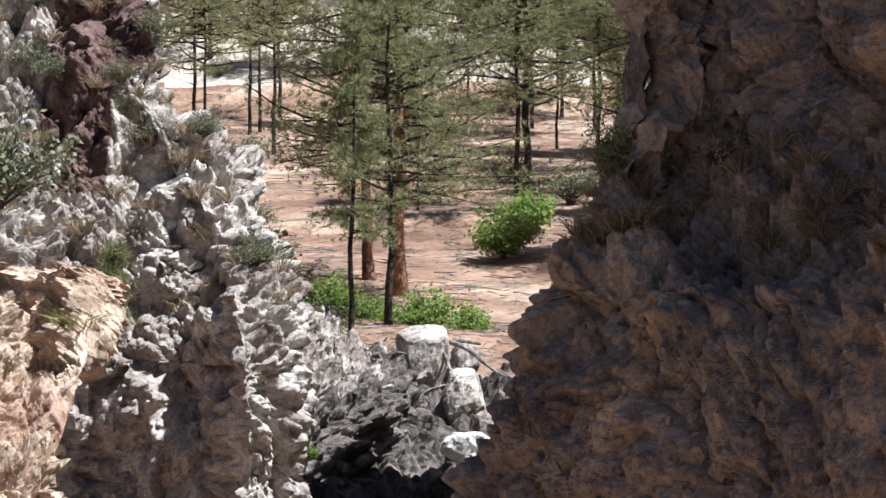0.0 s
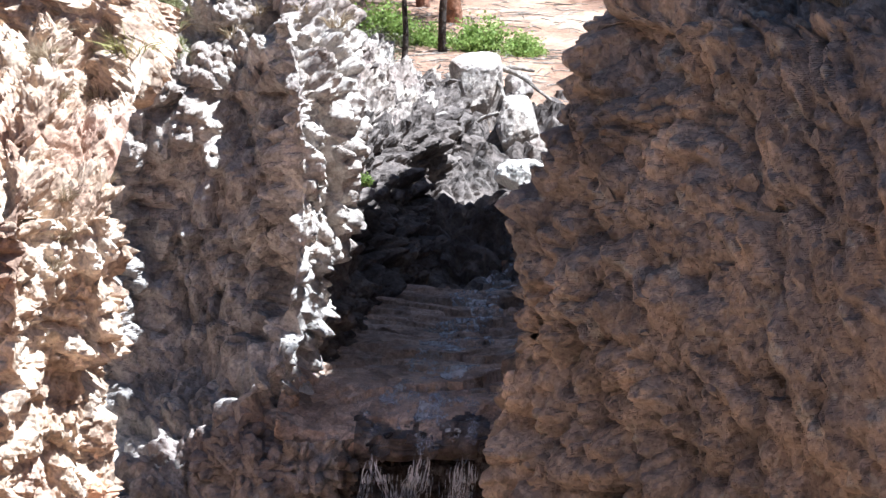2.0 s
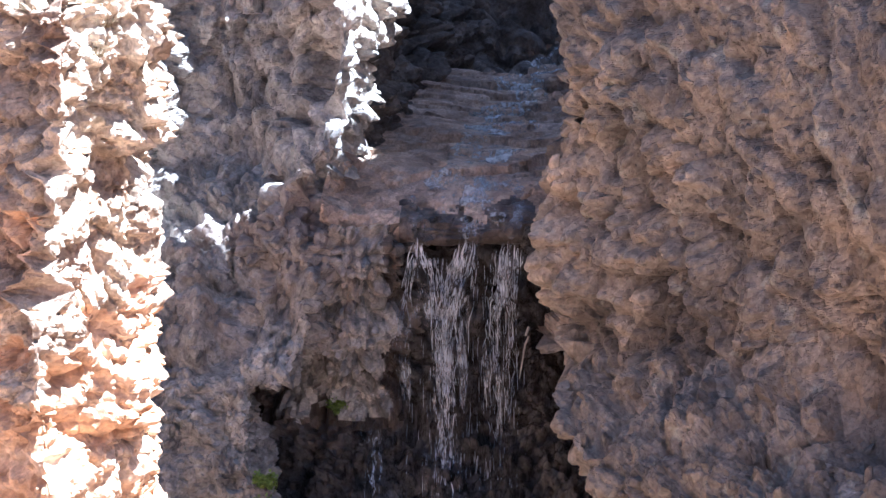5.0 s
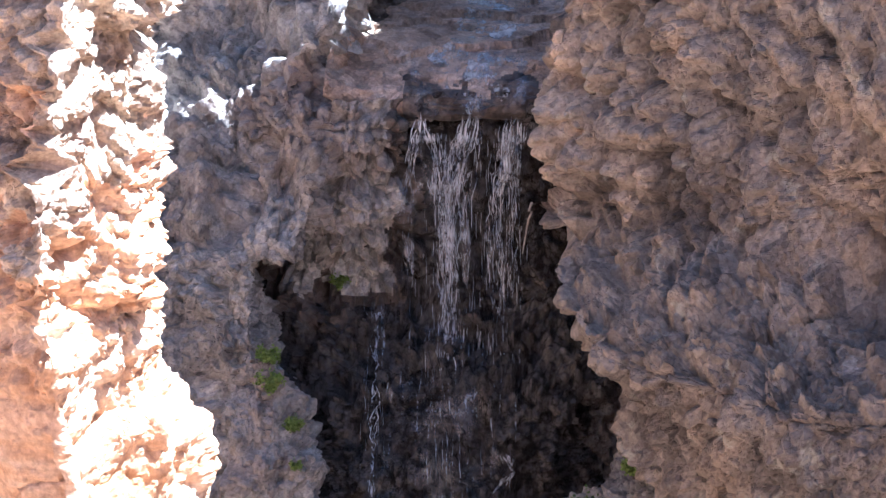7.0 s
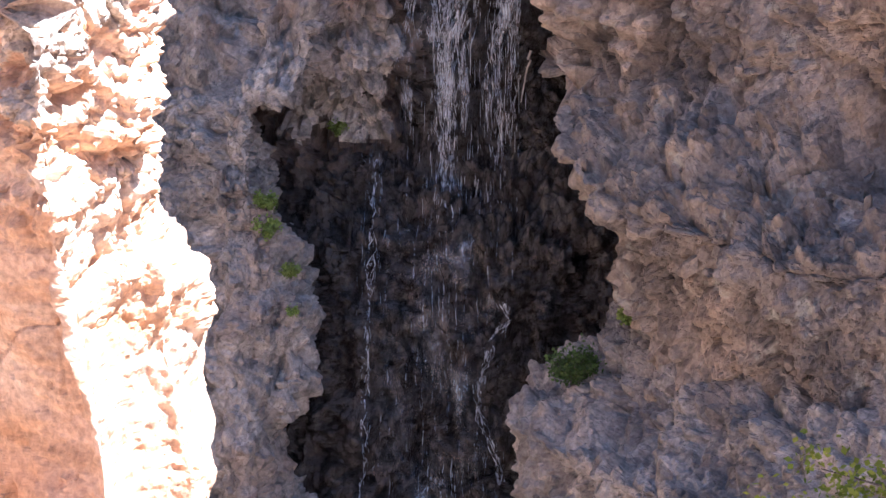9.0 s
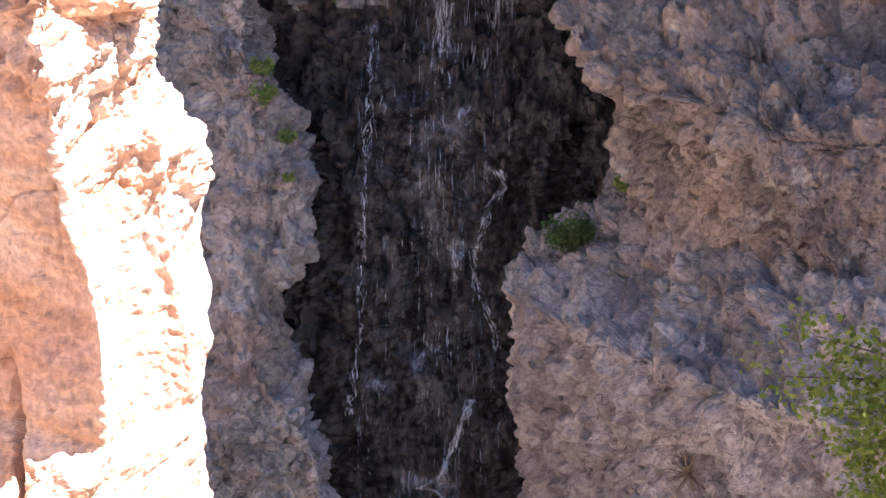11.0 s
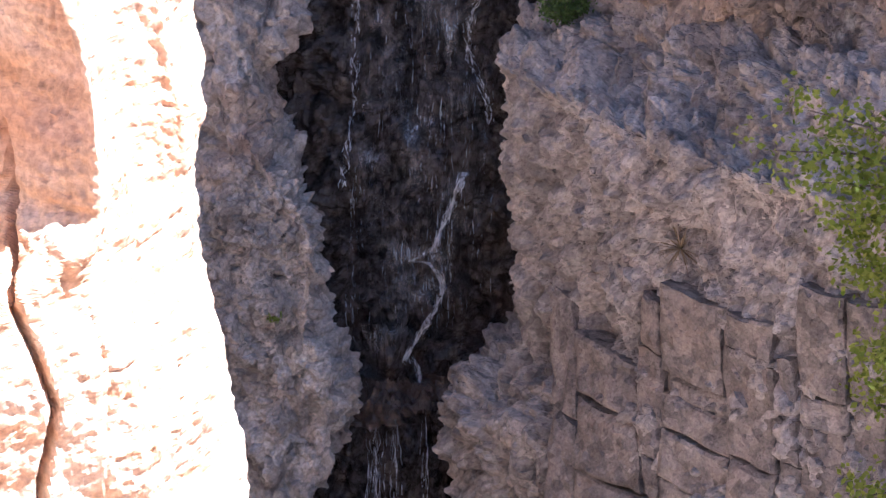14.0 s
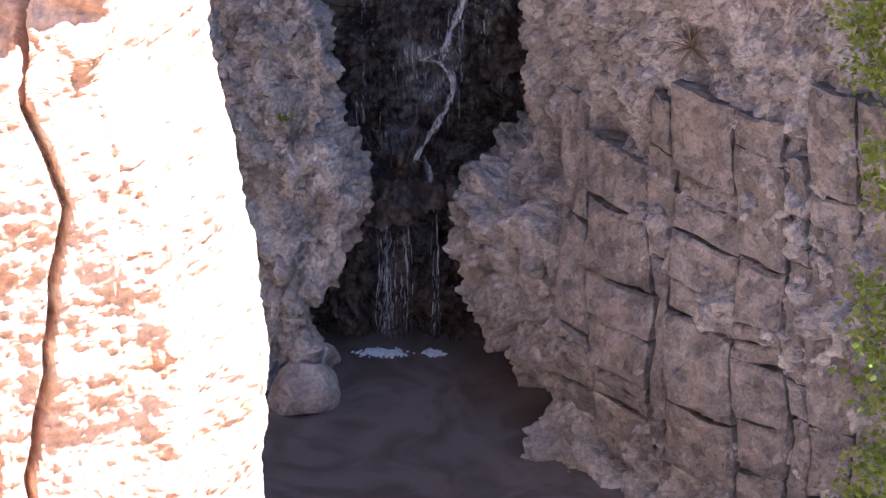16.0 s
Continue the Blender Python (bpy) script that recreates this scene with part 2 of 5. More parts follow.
ORANGE = rock("orange_tuff", (0.52, 0.29, 0.15), (0.58, 0.385, 0.25), (0.68, 0.53, 0.40), 2.6, streak=-4.0, bump=0.35, stain=(0.47, 0.19, 0.09), mottle=0.2, facet=0.5)
# Black from water, and from alcove shade put into the colour.
WET_SHADED = rock("wet_shaded_rock", (0.034, 0.030, 0.029), (0.062, 0.055, 0.052), (0.11, 0.097, 0.088), 0.8, rough=0.24, bump=0.9, streak=0.7, stain=(0.01, 0.01, 0.01), shine=0.7, facet=0.6)
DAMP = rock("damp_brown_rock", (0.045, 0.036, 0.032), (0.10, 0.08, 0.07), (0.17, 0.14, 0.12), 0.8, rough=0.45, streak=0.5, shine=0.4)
BED = rock("stream_bed_rock", (0.26, 0.19, 0.145), (0.46, 0.35, 0.28), (0.62, 0.51, 0.43), 1.0, rough=0.75)
PINK = rock("pinkish_tuff", (0.21, 0.190, 0.180), (0.33, 0.306, 0.293), (0.44, 0.405, 0.383), 1.6, lichen=0.15, stain=(0.17, 0.14, 0.13), stain_amount=0.3)
RUSTY = rock("rusty_dark_rock", (0.07, 0.045, 0.04), (0.13, 0.08, 0.07), (0.24, 0.16, 0.14), 0.9)
# The gorge's shade is put into this dark colour.
GORGE = rock("gorge_shade_rock", (0.085, 0.072, 0.066), (0.15, 0.13, 0.12), (0.25, 0.22, 0.20), 1.2, stain=(0.04, 0.04, 0.04))
SOIL = rock("pine_litter_soil", (0.17, 0.10, 0.07), (0.33, 0.215, 0.15), (0.52, 0.40, 0.31), 5.0, stain=(0.2, 0.12, 0.09), bump=0.8, facet=0.4)
SLOPE = rock("dry_canyon_soil", (0.38, 0.31, 0.24), (0.52, 0.45, 0.37), (0.66, 0.60, 0.52), 4.0, facet=0.4)

# ---------------------------------------------------------------- cliffs
RES = 0.045
# edges as (x, z), fitted to the outlines the camera sees; heights above the pool
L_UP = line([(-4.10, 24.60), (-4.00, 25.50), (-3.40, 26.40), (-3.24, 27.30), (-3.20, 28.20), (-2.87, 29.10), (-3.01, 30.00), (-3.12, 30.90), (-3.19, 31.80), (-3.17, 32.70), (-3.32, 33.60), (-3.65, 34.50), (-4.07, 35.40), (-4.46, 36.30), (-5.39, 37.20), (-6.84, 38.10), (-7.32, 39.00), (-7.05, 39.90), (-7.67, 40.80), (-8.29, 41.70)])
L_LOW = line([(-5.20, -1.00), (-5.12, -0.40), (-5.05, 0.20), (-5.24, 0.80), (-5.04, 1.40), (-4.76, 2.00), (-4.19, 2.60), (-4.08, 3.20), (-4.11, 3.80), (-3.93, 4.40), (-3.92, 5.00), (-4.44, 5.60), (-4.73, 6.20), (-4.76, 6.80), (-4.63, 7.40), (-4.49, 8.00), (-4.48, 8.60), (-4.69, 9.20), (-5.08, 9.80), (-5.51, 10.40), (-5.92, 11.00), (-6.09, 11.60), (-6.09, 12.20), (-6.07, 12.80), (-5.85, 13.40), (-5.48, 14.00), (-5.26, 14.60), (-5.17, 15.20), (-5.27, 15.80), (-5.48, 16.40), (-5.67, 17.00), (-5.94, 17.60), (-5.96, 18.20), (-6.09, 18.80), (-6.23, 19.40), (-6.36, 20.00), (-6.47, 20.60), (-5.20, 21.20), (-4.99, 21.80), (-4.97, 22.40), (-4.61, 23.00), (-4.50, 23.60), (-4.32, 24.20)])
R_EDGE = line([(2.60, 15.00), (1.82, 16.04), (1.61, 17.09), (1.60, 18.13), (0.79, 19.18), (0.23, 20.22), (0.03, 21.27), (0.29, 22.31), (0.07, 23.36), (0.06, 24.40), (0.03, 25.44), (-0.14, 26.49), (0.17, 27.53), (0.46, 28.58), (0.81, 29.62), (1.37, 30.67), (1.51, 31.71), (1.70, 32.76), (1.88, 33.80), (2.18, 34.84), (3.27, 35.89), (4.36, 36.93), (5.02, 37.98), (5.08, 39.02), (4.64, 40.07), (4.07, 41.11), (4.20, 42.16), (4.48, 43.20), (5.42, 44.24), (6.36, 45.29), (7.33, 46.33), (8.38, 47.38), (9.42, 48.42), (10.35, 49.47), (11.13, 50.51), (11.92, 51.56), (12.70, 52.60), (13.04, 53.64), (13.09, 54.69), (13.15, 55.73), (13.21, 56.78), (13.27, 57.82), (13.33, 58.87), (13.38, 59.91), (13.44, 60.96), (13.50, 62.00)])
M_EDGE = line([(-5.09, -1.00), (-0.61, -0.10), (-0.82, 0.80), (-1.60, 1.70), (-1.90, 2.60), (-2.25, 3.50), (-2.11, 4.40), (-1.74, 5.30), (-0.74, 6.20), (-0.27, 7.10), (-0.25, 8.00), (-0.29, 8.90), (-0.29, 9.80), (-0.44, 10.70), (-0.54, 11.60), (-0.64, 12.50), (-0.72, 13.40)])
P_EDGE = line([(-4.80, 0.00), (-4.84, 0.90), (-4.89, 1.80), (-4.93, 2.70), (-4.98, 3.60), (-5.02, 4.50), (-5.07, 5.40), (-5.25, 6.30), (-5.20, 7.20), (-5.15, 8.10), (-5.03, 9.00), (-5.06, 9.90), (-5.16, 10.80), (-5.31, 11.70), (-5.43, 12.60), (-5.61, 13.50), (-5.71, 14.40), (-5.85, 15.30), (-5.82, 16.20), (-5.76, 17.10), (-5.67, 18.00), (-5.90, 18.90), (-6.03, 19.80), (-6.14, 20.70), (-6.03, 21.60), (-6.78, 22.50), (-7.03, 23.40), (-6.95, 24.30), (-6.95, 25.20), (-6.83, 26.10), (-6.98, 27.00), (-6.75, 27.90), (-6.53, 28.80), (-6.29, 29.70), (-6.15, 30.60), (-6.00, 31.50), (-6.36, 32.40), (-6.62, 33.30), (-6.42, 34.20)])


def broken(p, seed, big=0.5, mid=0.2, small=0.07, tall=1.5, pocket=0.0):
    """Fractured rock at four sizes, in metres."""
    q = bent(p, seed + 60)
    h = fbm(p / 6.0, seed, 3) * 0.45
    h = h + planes(q, (1.7, 2.2, 1.7 * tall), seed + 1, 0.8, 0.18, 2.0) * big * 0.8
    h = h + planes(q, (0.62, 0.9, 0.62 * tall), seed + 2, 1.0, 0.3, 2.3) * mid * 2.4
    h = h + planes(q, (0.24, 0.3, 0.27), seed + 3, 1.1, 0.4, 2.2) * small * 9
    if pocket:
        h = h - pocket * pebbles(p, (0.8, 0.8, 0.6), seed + 4, 0.45)
    return h


def lumpy(p, seed, size=0.28, high=0.2, keep=0.75):
    return high * 3.4 * (clasts(p, size, seed, keep) + 0.9 * clasts(p, size * 0.5, seed + 1, keep))


def ease(z, a, b):
    t = np.clip((z - a) / (b - a), 0, 1)      # also downwards, where b is below a
    return t * t * (3 - 2 * t)


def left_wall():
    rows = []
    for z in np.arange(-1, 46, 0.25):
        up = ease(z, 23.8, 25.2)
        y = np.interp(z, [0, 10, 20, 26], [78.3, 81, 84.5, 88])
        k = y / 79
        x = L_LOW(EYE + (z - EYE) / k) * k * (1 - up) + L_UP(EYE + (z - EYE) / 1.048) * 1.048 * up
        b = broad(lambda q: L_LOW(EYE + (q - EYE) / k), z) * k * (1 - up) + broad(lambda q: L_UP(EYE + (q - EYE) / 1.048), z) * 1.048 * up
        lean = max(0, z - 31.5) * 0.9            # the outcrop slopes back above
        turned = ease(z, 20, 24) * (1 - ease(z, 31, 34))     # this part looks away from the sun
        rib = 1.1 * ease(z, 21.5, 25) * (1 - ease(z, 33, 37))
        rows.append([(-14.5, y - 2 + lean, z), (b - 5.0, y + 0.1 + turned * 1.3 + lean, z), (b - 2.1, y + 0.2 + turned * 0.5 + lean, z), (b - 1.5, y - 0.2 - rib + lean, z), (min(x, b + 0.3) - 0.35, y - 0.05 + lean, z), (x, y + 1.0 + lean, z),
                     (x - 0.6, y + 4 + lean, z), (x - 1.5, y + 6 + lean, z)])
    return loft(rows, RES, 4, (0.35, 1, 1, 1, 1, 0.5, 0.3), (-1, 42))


def left_relief(p):
    low = 1 - ease(p[:, 2], 19.0, 22.0)
    base = broken(p, 11, 0.55, 0.42, 0.11, 1.4)
    knobs = lumpy(p, 15, 0.34, 0.25, 0.8) * np.clip(0.5 + smooth_noise(p / 3.0, 16), 0, 1)
    high = ease(p[:, 2], 24, 30)
    base = base + planes(bent(p, 17), (1.3, 2.5, 5.0), 20, 0.7, 0.18, 1.8) * (1 - high) * 0.4
    return base * (1 - 0.35 * low) + knobs * (0.35 + 0.65 * low) + high * planes(bent(p, 18), (1.1, 1.6, 1.6), 19, 0.8, 0.2, 1.8) * 0.35


left_grid = roughen(left_wall(), left_relief, 0.8)
left = sheet("rock_wall_left", left_grid, [GREY, PALE, RUSTY])
corner = left_grid[:-1, :-1].reshape(-1, 3)
pale = corner[:, 2] + 2.5 * fbm(corner / 2.0, 23, 3) + 0.9 * np.clip(corner[:, 0] + 6.5, -3, 1.5) > 28.5
rusty = pale & (np.abs(corner[:, 0] + 9.3 + 0.8 * smooth_noise(corner / 2.0, 24)) < 1.0) & (corner[:, 2] > 35.5)
left.data.polygons.foreach_set("material_index", pale.astype(np.int32) + rusty)
tagged(left, "grey fractured tuff canyon wall beside the waterfall", "rock wall", kind="structure")


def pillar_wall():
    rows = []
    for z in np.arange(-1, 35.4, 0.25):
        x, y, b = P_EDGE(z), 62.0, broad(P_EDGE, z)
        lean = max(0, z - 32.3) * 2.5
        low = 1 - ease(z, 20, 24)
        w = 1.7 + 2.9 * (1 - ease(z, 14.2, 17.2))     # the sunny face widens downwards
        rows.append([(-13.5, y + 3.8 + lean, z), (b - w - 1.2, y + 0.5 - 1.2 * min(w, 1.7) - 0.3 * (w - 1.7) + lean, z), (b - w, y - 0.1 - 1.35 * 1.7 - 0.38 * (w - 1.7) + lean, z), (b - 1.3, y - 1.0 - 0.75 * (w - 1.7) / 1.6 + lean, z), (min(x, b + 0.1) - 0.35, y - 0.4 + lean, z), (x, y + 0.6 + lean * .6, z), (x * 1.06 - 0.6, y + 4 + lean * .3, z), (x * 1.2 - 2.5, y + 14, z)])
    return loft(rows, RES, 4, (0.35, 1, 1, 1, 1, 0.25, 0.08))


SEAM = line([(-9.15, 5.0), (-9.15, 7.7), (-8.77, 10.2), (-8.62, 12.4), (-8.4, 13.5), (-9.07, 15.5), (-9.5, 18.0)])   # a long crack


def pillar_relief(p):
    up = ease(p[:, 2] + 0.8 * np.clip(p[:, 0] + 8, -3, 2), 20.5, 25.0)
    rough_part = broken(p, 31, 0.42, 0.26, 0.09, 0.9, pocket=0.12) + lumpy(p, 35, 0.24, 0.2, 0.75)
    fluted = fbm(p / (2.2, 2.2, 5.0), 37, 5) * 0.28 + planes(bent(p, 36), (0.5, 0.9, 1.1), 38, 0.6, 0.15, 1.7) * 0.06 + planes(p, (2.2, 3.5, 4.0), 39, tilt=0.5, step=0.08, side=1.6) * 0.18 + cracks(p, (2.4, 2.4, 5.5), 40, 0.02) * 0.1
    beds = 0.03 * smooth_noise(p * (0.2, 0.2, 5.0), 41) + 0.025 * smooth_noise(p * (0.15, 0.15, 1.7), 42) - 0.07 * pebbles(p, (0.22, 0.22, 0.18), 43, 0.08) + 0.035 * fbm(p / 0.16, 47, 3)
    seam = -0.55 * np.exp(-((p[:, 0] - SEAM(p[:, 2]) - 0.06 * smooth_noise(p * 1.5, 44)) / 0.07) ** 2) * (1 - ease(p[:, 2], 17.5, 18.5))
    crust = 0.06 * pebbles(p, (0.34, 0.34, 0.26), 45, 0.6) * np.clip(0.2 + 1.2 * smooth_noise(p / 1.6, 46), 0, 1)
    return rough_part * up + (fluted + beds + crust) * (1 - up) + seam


pillar_grid = roughen(pillar_wall(), pillar_relief)
pillar = sheet("rock_buttress", pillar_grid, [ORANGE, CRUST])
corner = pillar_grid[:-1, :-1].reshape(-1, 3)
pale = corner[:, 2] + 2.4 * fbm(corner / 1.5, 25, 3) > 26.3
pillar.data.polygons.foreach_set("material_index", pale.astype(np.int32))
tagged(pillar, "sunlit orange tuff buttress with pale knobbly crust", "rock buttress", kind="structure")


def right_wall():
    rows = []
    # Rows above z 42 are unseen, added and shaped to steer the cliff's shadow.
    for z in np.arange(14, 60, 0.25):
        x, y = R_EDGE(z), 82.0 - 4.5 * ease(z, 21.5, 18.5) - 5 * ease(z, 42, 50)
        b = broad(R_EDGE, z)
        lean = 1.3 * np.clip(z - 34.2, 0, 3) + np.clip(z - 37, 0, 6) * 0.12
        behind = 5.0 * ease(z, 33, 37)           # the fin is thinned at the top to let sun past
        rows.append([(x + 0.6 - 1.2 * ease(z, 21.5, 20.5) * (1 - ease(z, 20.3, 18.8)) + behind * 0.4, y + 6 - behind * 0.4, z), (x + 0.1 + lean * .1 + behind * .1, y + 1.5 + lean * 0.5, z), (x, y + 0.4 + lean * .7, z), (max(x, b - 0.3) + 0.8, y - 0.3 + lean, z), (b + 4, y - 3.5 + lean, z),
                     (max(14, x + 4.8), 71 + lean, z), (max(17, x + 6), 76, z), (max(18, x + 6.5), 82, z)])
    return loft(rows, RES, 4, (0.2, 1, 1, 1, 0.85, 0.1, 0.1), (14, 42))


def right_relief(p):
    """Conglomerate below, blocks in the middle, leaning flutes on the sunward side above."""
    z = p[:, 2]
    base = broken(p, 51, 0.6, 0.42, 0.10, 1.2)
    q = bent(p, 55) + np.stack([0.35 * z, 0 * z, 0 * z], 1)
    flutes = planes(q, (0.62, 1.4, 2.6), 57, 1.0, 0.3, 2.0) * 0.85 + planes(q, (0.25, 0.5, 0.9), 61, 0.8, 0.2) * 0.6
    where = ease(z, 23.5, 26.0) * (1 - ease(z, 34.0, 35.5)) * np.clip(0.25 + 0.25 * (p[:, 0] - 2.5) + 0.8 * smooth_noise(p / 4.0, 58), 0.0, 1)
    gravel = (1 - ease(z, 19.5, 21.5)) * 0.8 + np.clip(smooth_noise(p / 2.5, 60) - 0.1, 0, 0.8)
    base = base + planes(q, (3.0, 4.0, 4.2), 64, 0.6, 0.1, 1.3) * 0.4
    return base * (1 - 0.65 * where) * (1 - 0.4 * gravel) + flutes * where * 1.2 + lumpy(p, 59, 0.34, 0.17, 0.8) * (1 - where) * np.clip(gravel, 0, 1)


right_grid = roughen(right_wall(), right_relief, 0.9)
right = sheet("rock_wall_right", right_grid, BROWN)
tagged(right, "shaded brown breccia cliff above the falls", "rock wall", kind="structure")


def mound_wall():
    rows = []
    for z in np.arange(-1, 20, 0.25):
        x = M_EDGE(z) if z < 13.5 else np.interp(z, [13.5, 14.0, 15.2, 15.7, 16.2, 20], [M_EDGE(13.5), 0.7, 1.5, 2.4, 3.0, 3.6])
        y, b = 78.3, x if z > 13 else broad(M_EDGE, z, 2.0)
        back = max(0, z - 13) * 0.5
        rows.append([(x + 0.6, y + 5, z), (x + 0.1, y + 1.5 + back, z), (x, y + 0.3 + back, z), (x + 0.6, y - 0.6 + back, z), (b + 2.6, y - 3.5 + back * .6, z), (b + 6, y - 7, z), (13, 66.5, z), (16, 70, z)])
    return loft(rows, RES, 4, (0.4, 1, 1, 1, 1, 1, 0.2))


def mound_relief(p):
    high = ease(p[:, 2] + 0.5 * smooth_noise(p / 2.0, 79), 8.0, 10.5)
    return broken(p, 71, 0.42, 0.34, 0.09, 1.3) * (1 - 0.25 * high) + lumpy(p, 77, 0.42, 0.17, 0.8) * np.clip(0.15 + 0.7 * high + 0.5 * smooth_noise(p / 2.5, 78), 0, 1)


mound_grid = roughen(mound_wall(), mound_relief, 0.82)
mound = sheet("rock_buttress_right", mound_grid, PINK)
tagged(mound, "pinkish grey jointed rock buttress beside the plunge pool", "rock buttress", kind="structure")


def falls_face():
    rows = []
    for z in np.arange(-1, 23.3, 0.25):
        y = np.interp(z, [-1, 3.4, 3.9, 10, 16, 18, 21, 22.6, 23.2], [80.8, 81.2, 82.4, 83.5, 85.0, 87.0, 87.0, 86.4, 86.7])
        out = 1.0 * ease(z, 18.2, 20.5)         # dry shoulder beside the lip
        rows.append([(-7.5, y + 0.8 - out, z), (-4.8, y - 0.1 - out, z), (-3.5, y - 0.05 - 0.7 * out, z), (-2.9, y, z), (0.5, y - 0.1, z), (4.5, y + 0.3, z)])
    return loft(rows, RES, 3, (0.4, 1, 1, 1, 0.6))


face_grid = roughen(falls_face(), lambda p: broken(p, 91, 0.25, 0.34, 0.15, 1.6))
face = sheet("rock_face_wet", face_grid, [WET_SHADED, DAMP, GREY])
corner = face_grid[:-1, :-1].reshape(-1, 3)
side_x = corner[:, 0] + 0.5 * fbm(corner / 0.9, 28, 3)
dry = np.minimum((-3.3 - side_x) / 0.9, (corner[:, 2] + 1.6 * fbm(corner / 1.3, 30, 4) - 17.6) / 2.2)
# To the right, wet and damp tones run on to paint the overhang's shade.
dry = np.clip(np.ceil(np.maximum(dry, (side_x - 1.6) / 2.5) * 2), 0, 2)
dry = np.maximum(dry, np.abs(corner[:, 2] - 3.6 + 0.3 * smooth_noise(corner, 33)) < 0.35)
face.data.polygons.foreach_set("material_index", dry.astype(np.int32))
tagged(face, "rock face behind the waterfall, black from wet and painted alcove shade", "rock face", kind="structure")


def bed_height(y):
    return np.interp(y, [86, 86.6, 87.3, 88.2, 100, 102.6, 104.2, 107, 111, 114, 118, 126], [23.0, 23.3, 23.8, 24.05, 24.55, 24.8, 26.3, 26.8, 27.8, 28.2, 28.8, 28.9])


def bed_sheet():
    rows = []
    lip = [(86.5, 22.5), (86.15, 22.75), (86.1, 23.0), (86.25, 23.2)]
    for y, z in lip + [(y, float(bed_height(y))) for y in np.arange(86.5, 124, 0.5)]:
        cx = np.interp(y, [86, 100, 112, 126], [-2.0, -1.0, 1.2, 2])
        rows.append([(cx - 3.4, y, z + 0.6), (cx - 2.6, y, z + 0.15), (cx, y, z), (cx + 2, y, z + 0.1), (cx + 6, y, z + 1.2)])
    return loft(rows, RES * 1.6, 2)


def bed_relief(p):
    q = p + np.stack([smooth_noise(p / 3, 1), smooth_noise(p / 3, 2), 0 * p[:, 0]], 1) * 0.8
    ledge = facets(q, (3.5, 1.1, 3.0), 121, tilt=0.15, step=1.0, crack=0.2, warp=0.3) * 0.22
    ledge = ledge + planes(bent(p, 124), (0.8, 0.9, 0.6), 123) * 0.9 * ease(p[:, 1], 101, 103)
    return ledge + facets(q, (0.9, 0.4, 1.0), 122, tilt=0.4, step=0.8, crack=0.3) * 0.09 + fbm(p / 2.0, 5, 3) * 0.06


bed_grid = roughen(bed_sheet(), bed_relief)
bed = sheet("stream_bed", bed_grid, [BED, DAMP, GORGE])
corner = bed_grid[:-1, :-1].reshape(-1, 3)
soaked = corner[:, 1] + 0.5 * fbm(corner / 0.5, 29, 3) < np.where(np.abs(corner[:, 0] + 1.6) < 1.9, 86.9, 85.0)
# The headwall takes the dark rock: its shade is in the colour.
head = corner[:, 1] + 0.6 * fbm(corner / 0.8, 34, 3) > 101.5
bed.data.polygons.foreach_set("material_index", np.where(head, 2, soaked).astype(np.int32))
tagged(bed, "stepped brown bedrock of the stream above the lip", "stream bed", kind="structure")


def gorge_wall():
    rows = []
    for z in np.arange(23, 34.5, 0.25):
        s = (z - 24) * 0.35
        top = max(0, z - 28.6)
        rows.append([(-5.4 - s * 0.5, 90.5, z), (-4.1 - s * 0.5, 91, z), (-3.3 - s * 0.6 - top * .4, 93.8, z), (-2.6 - s * .8 - top * .8, 98, z), (-1.7 - s - top, 102.5 + top, z), (0.0 - s - top * 1.2, 109 + top * 1.5, z), (0.8 - s - top * 1.6, 115 + top, z)])
    return loft(rows, RES * 1.7, 3)


# Hidden wall, added to cast the gorge's shade; stepped top lets sun reach the rib.
def gorge_shade_wall():
    rows = []
    for z in np.arange(23, 45.6, 0.5):
        s = min(z - 24, 16) * 0.2
        rows.append([(1.6 + s, 84.5 if z < 40.2 else 86.3 if z < 42.2 else 88.5, z), (1.5 + s, 89, z), (1.7 + s, 92, z), (2.2 + s, 98, z), (2.5 + s, 101.5, z), (3.4 + s, 104, z), (9 + s, 104.6, z)])
    return loft(rows, RES * 3, 3)[:, ::-1]


wall_g = sheet("shade_wall_gorge_right", roughen(gorge_shade_wall(), lambda p: broken(p, 141, 0.4, 0.2, 0.05)), GORGE)
tagged(wall_g, "unseen rock wall, added to shade the upper gorge", "rock wall", kind="structure")

# Unseen cliff, added to block the sun; its ends decide what stays lit.
def sun_blocker_right():
    rows = []
    for z in np.arange(-1, 80, 1.0):
        k = z * 0.03
        b = 82.6
        rows.append([(60, 84, z), (24 + k, b, z), (15.6 + k, b, z), (15 + k, 74, z), (15.5 + k, 63.6, z), (30 + k, 61, z), (60, 59, z)])
    return loft(rows, 0.6, 1)


wall_f = sheet("shade_wall_far_right", roughen(sun_blocker_right(), lambda p: broken(p / 2, 151, 0.5, 0.2, 0.0), 0.95), BROWN)
tagged(wall_f, "unseen tall brown cliff, added to keep sun off the canyon", "rock wall", kind="structure")

gorge_grid = roughen(gorge_wall(), lambda p: broken(p, 131, 0.5, 0.42, 0.13, 0.8))
gorge = sheet("rock_wall_gorge", gorge_grid, [GORGE, PALE])
corner = gorge_grid[:-1, :-1].reshape(-1, 3)
# Split along the shadow line: shade painted dark below, sunlit top painted pale.
pale = corner[:, 2] + 0.9 * fbm(corner / 1.2, 27, 3) > 29.0
gorge.data.polygons.foreach_set("material_index", pale.astype(np.int32))
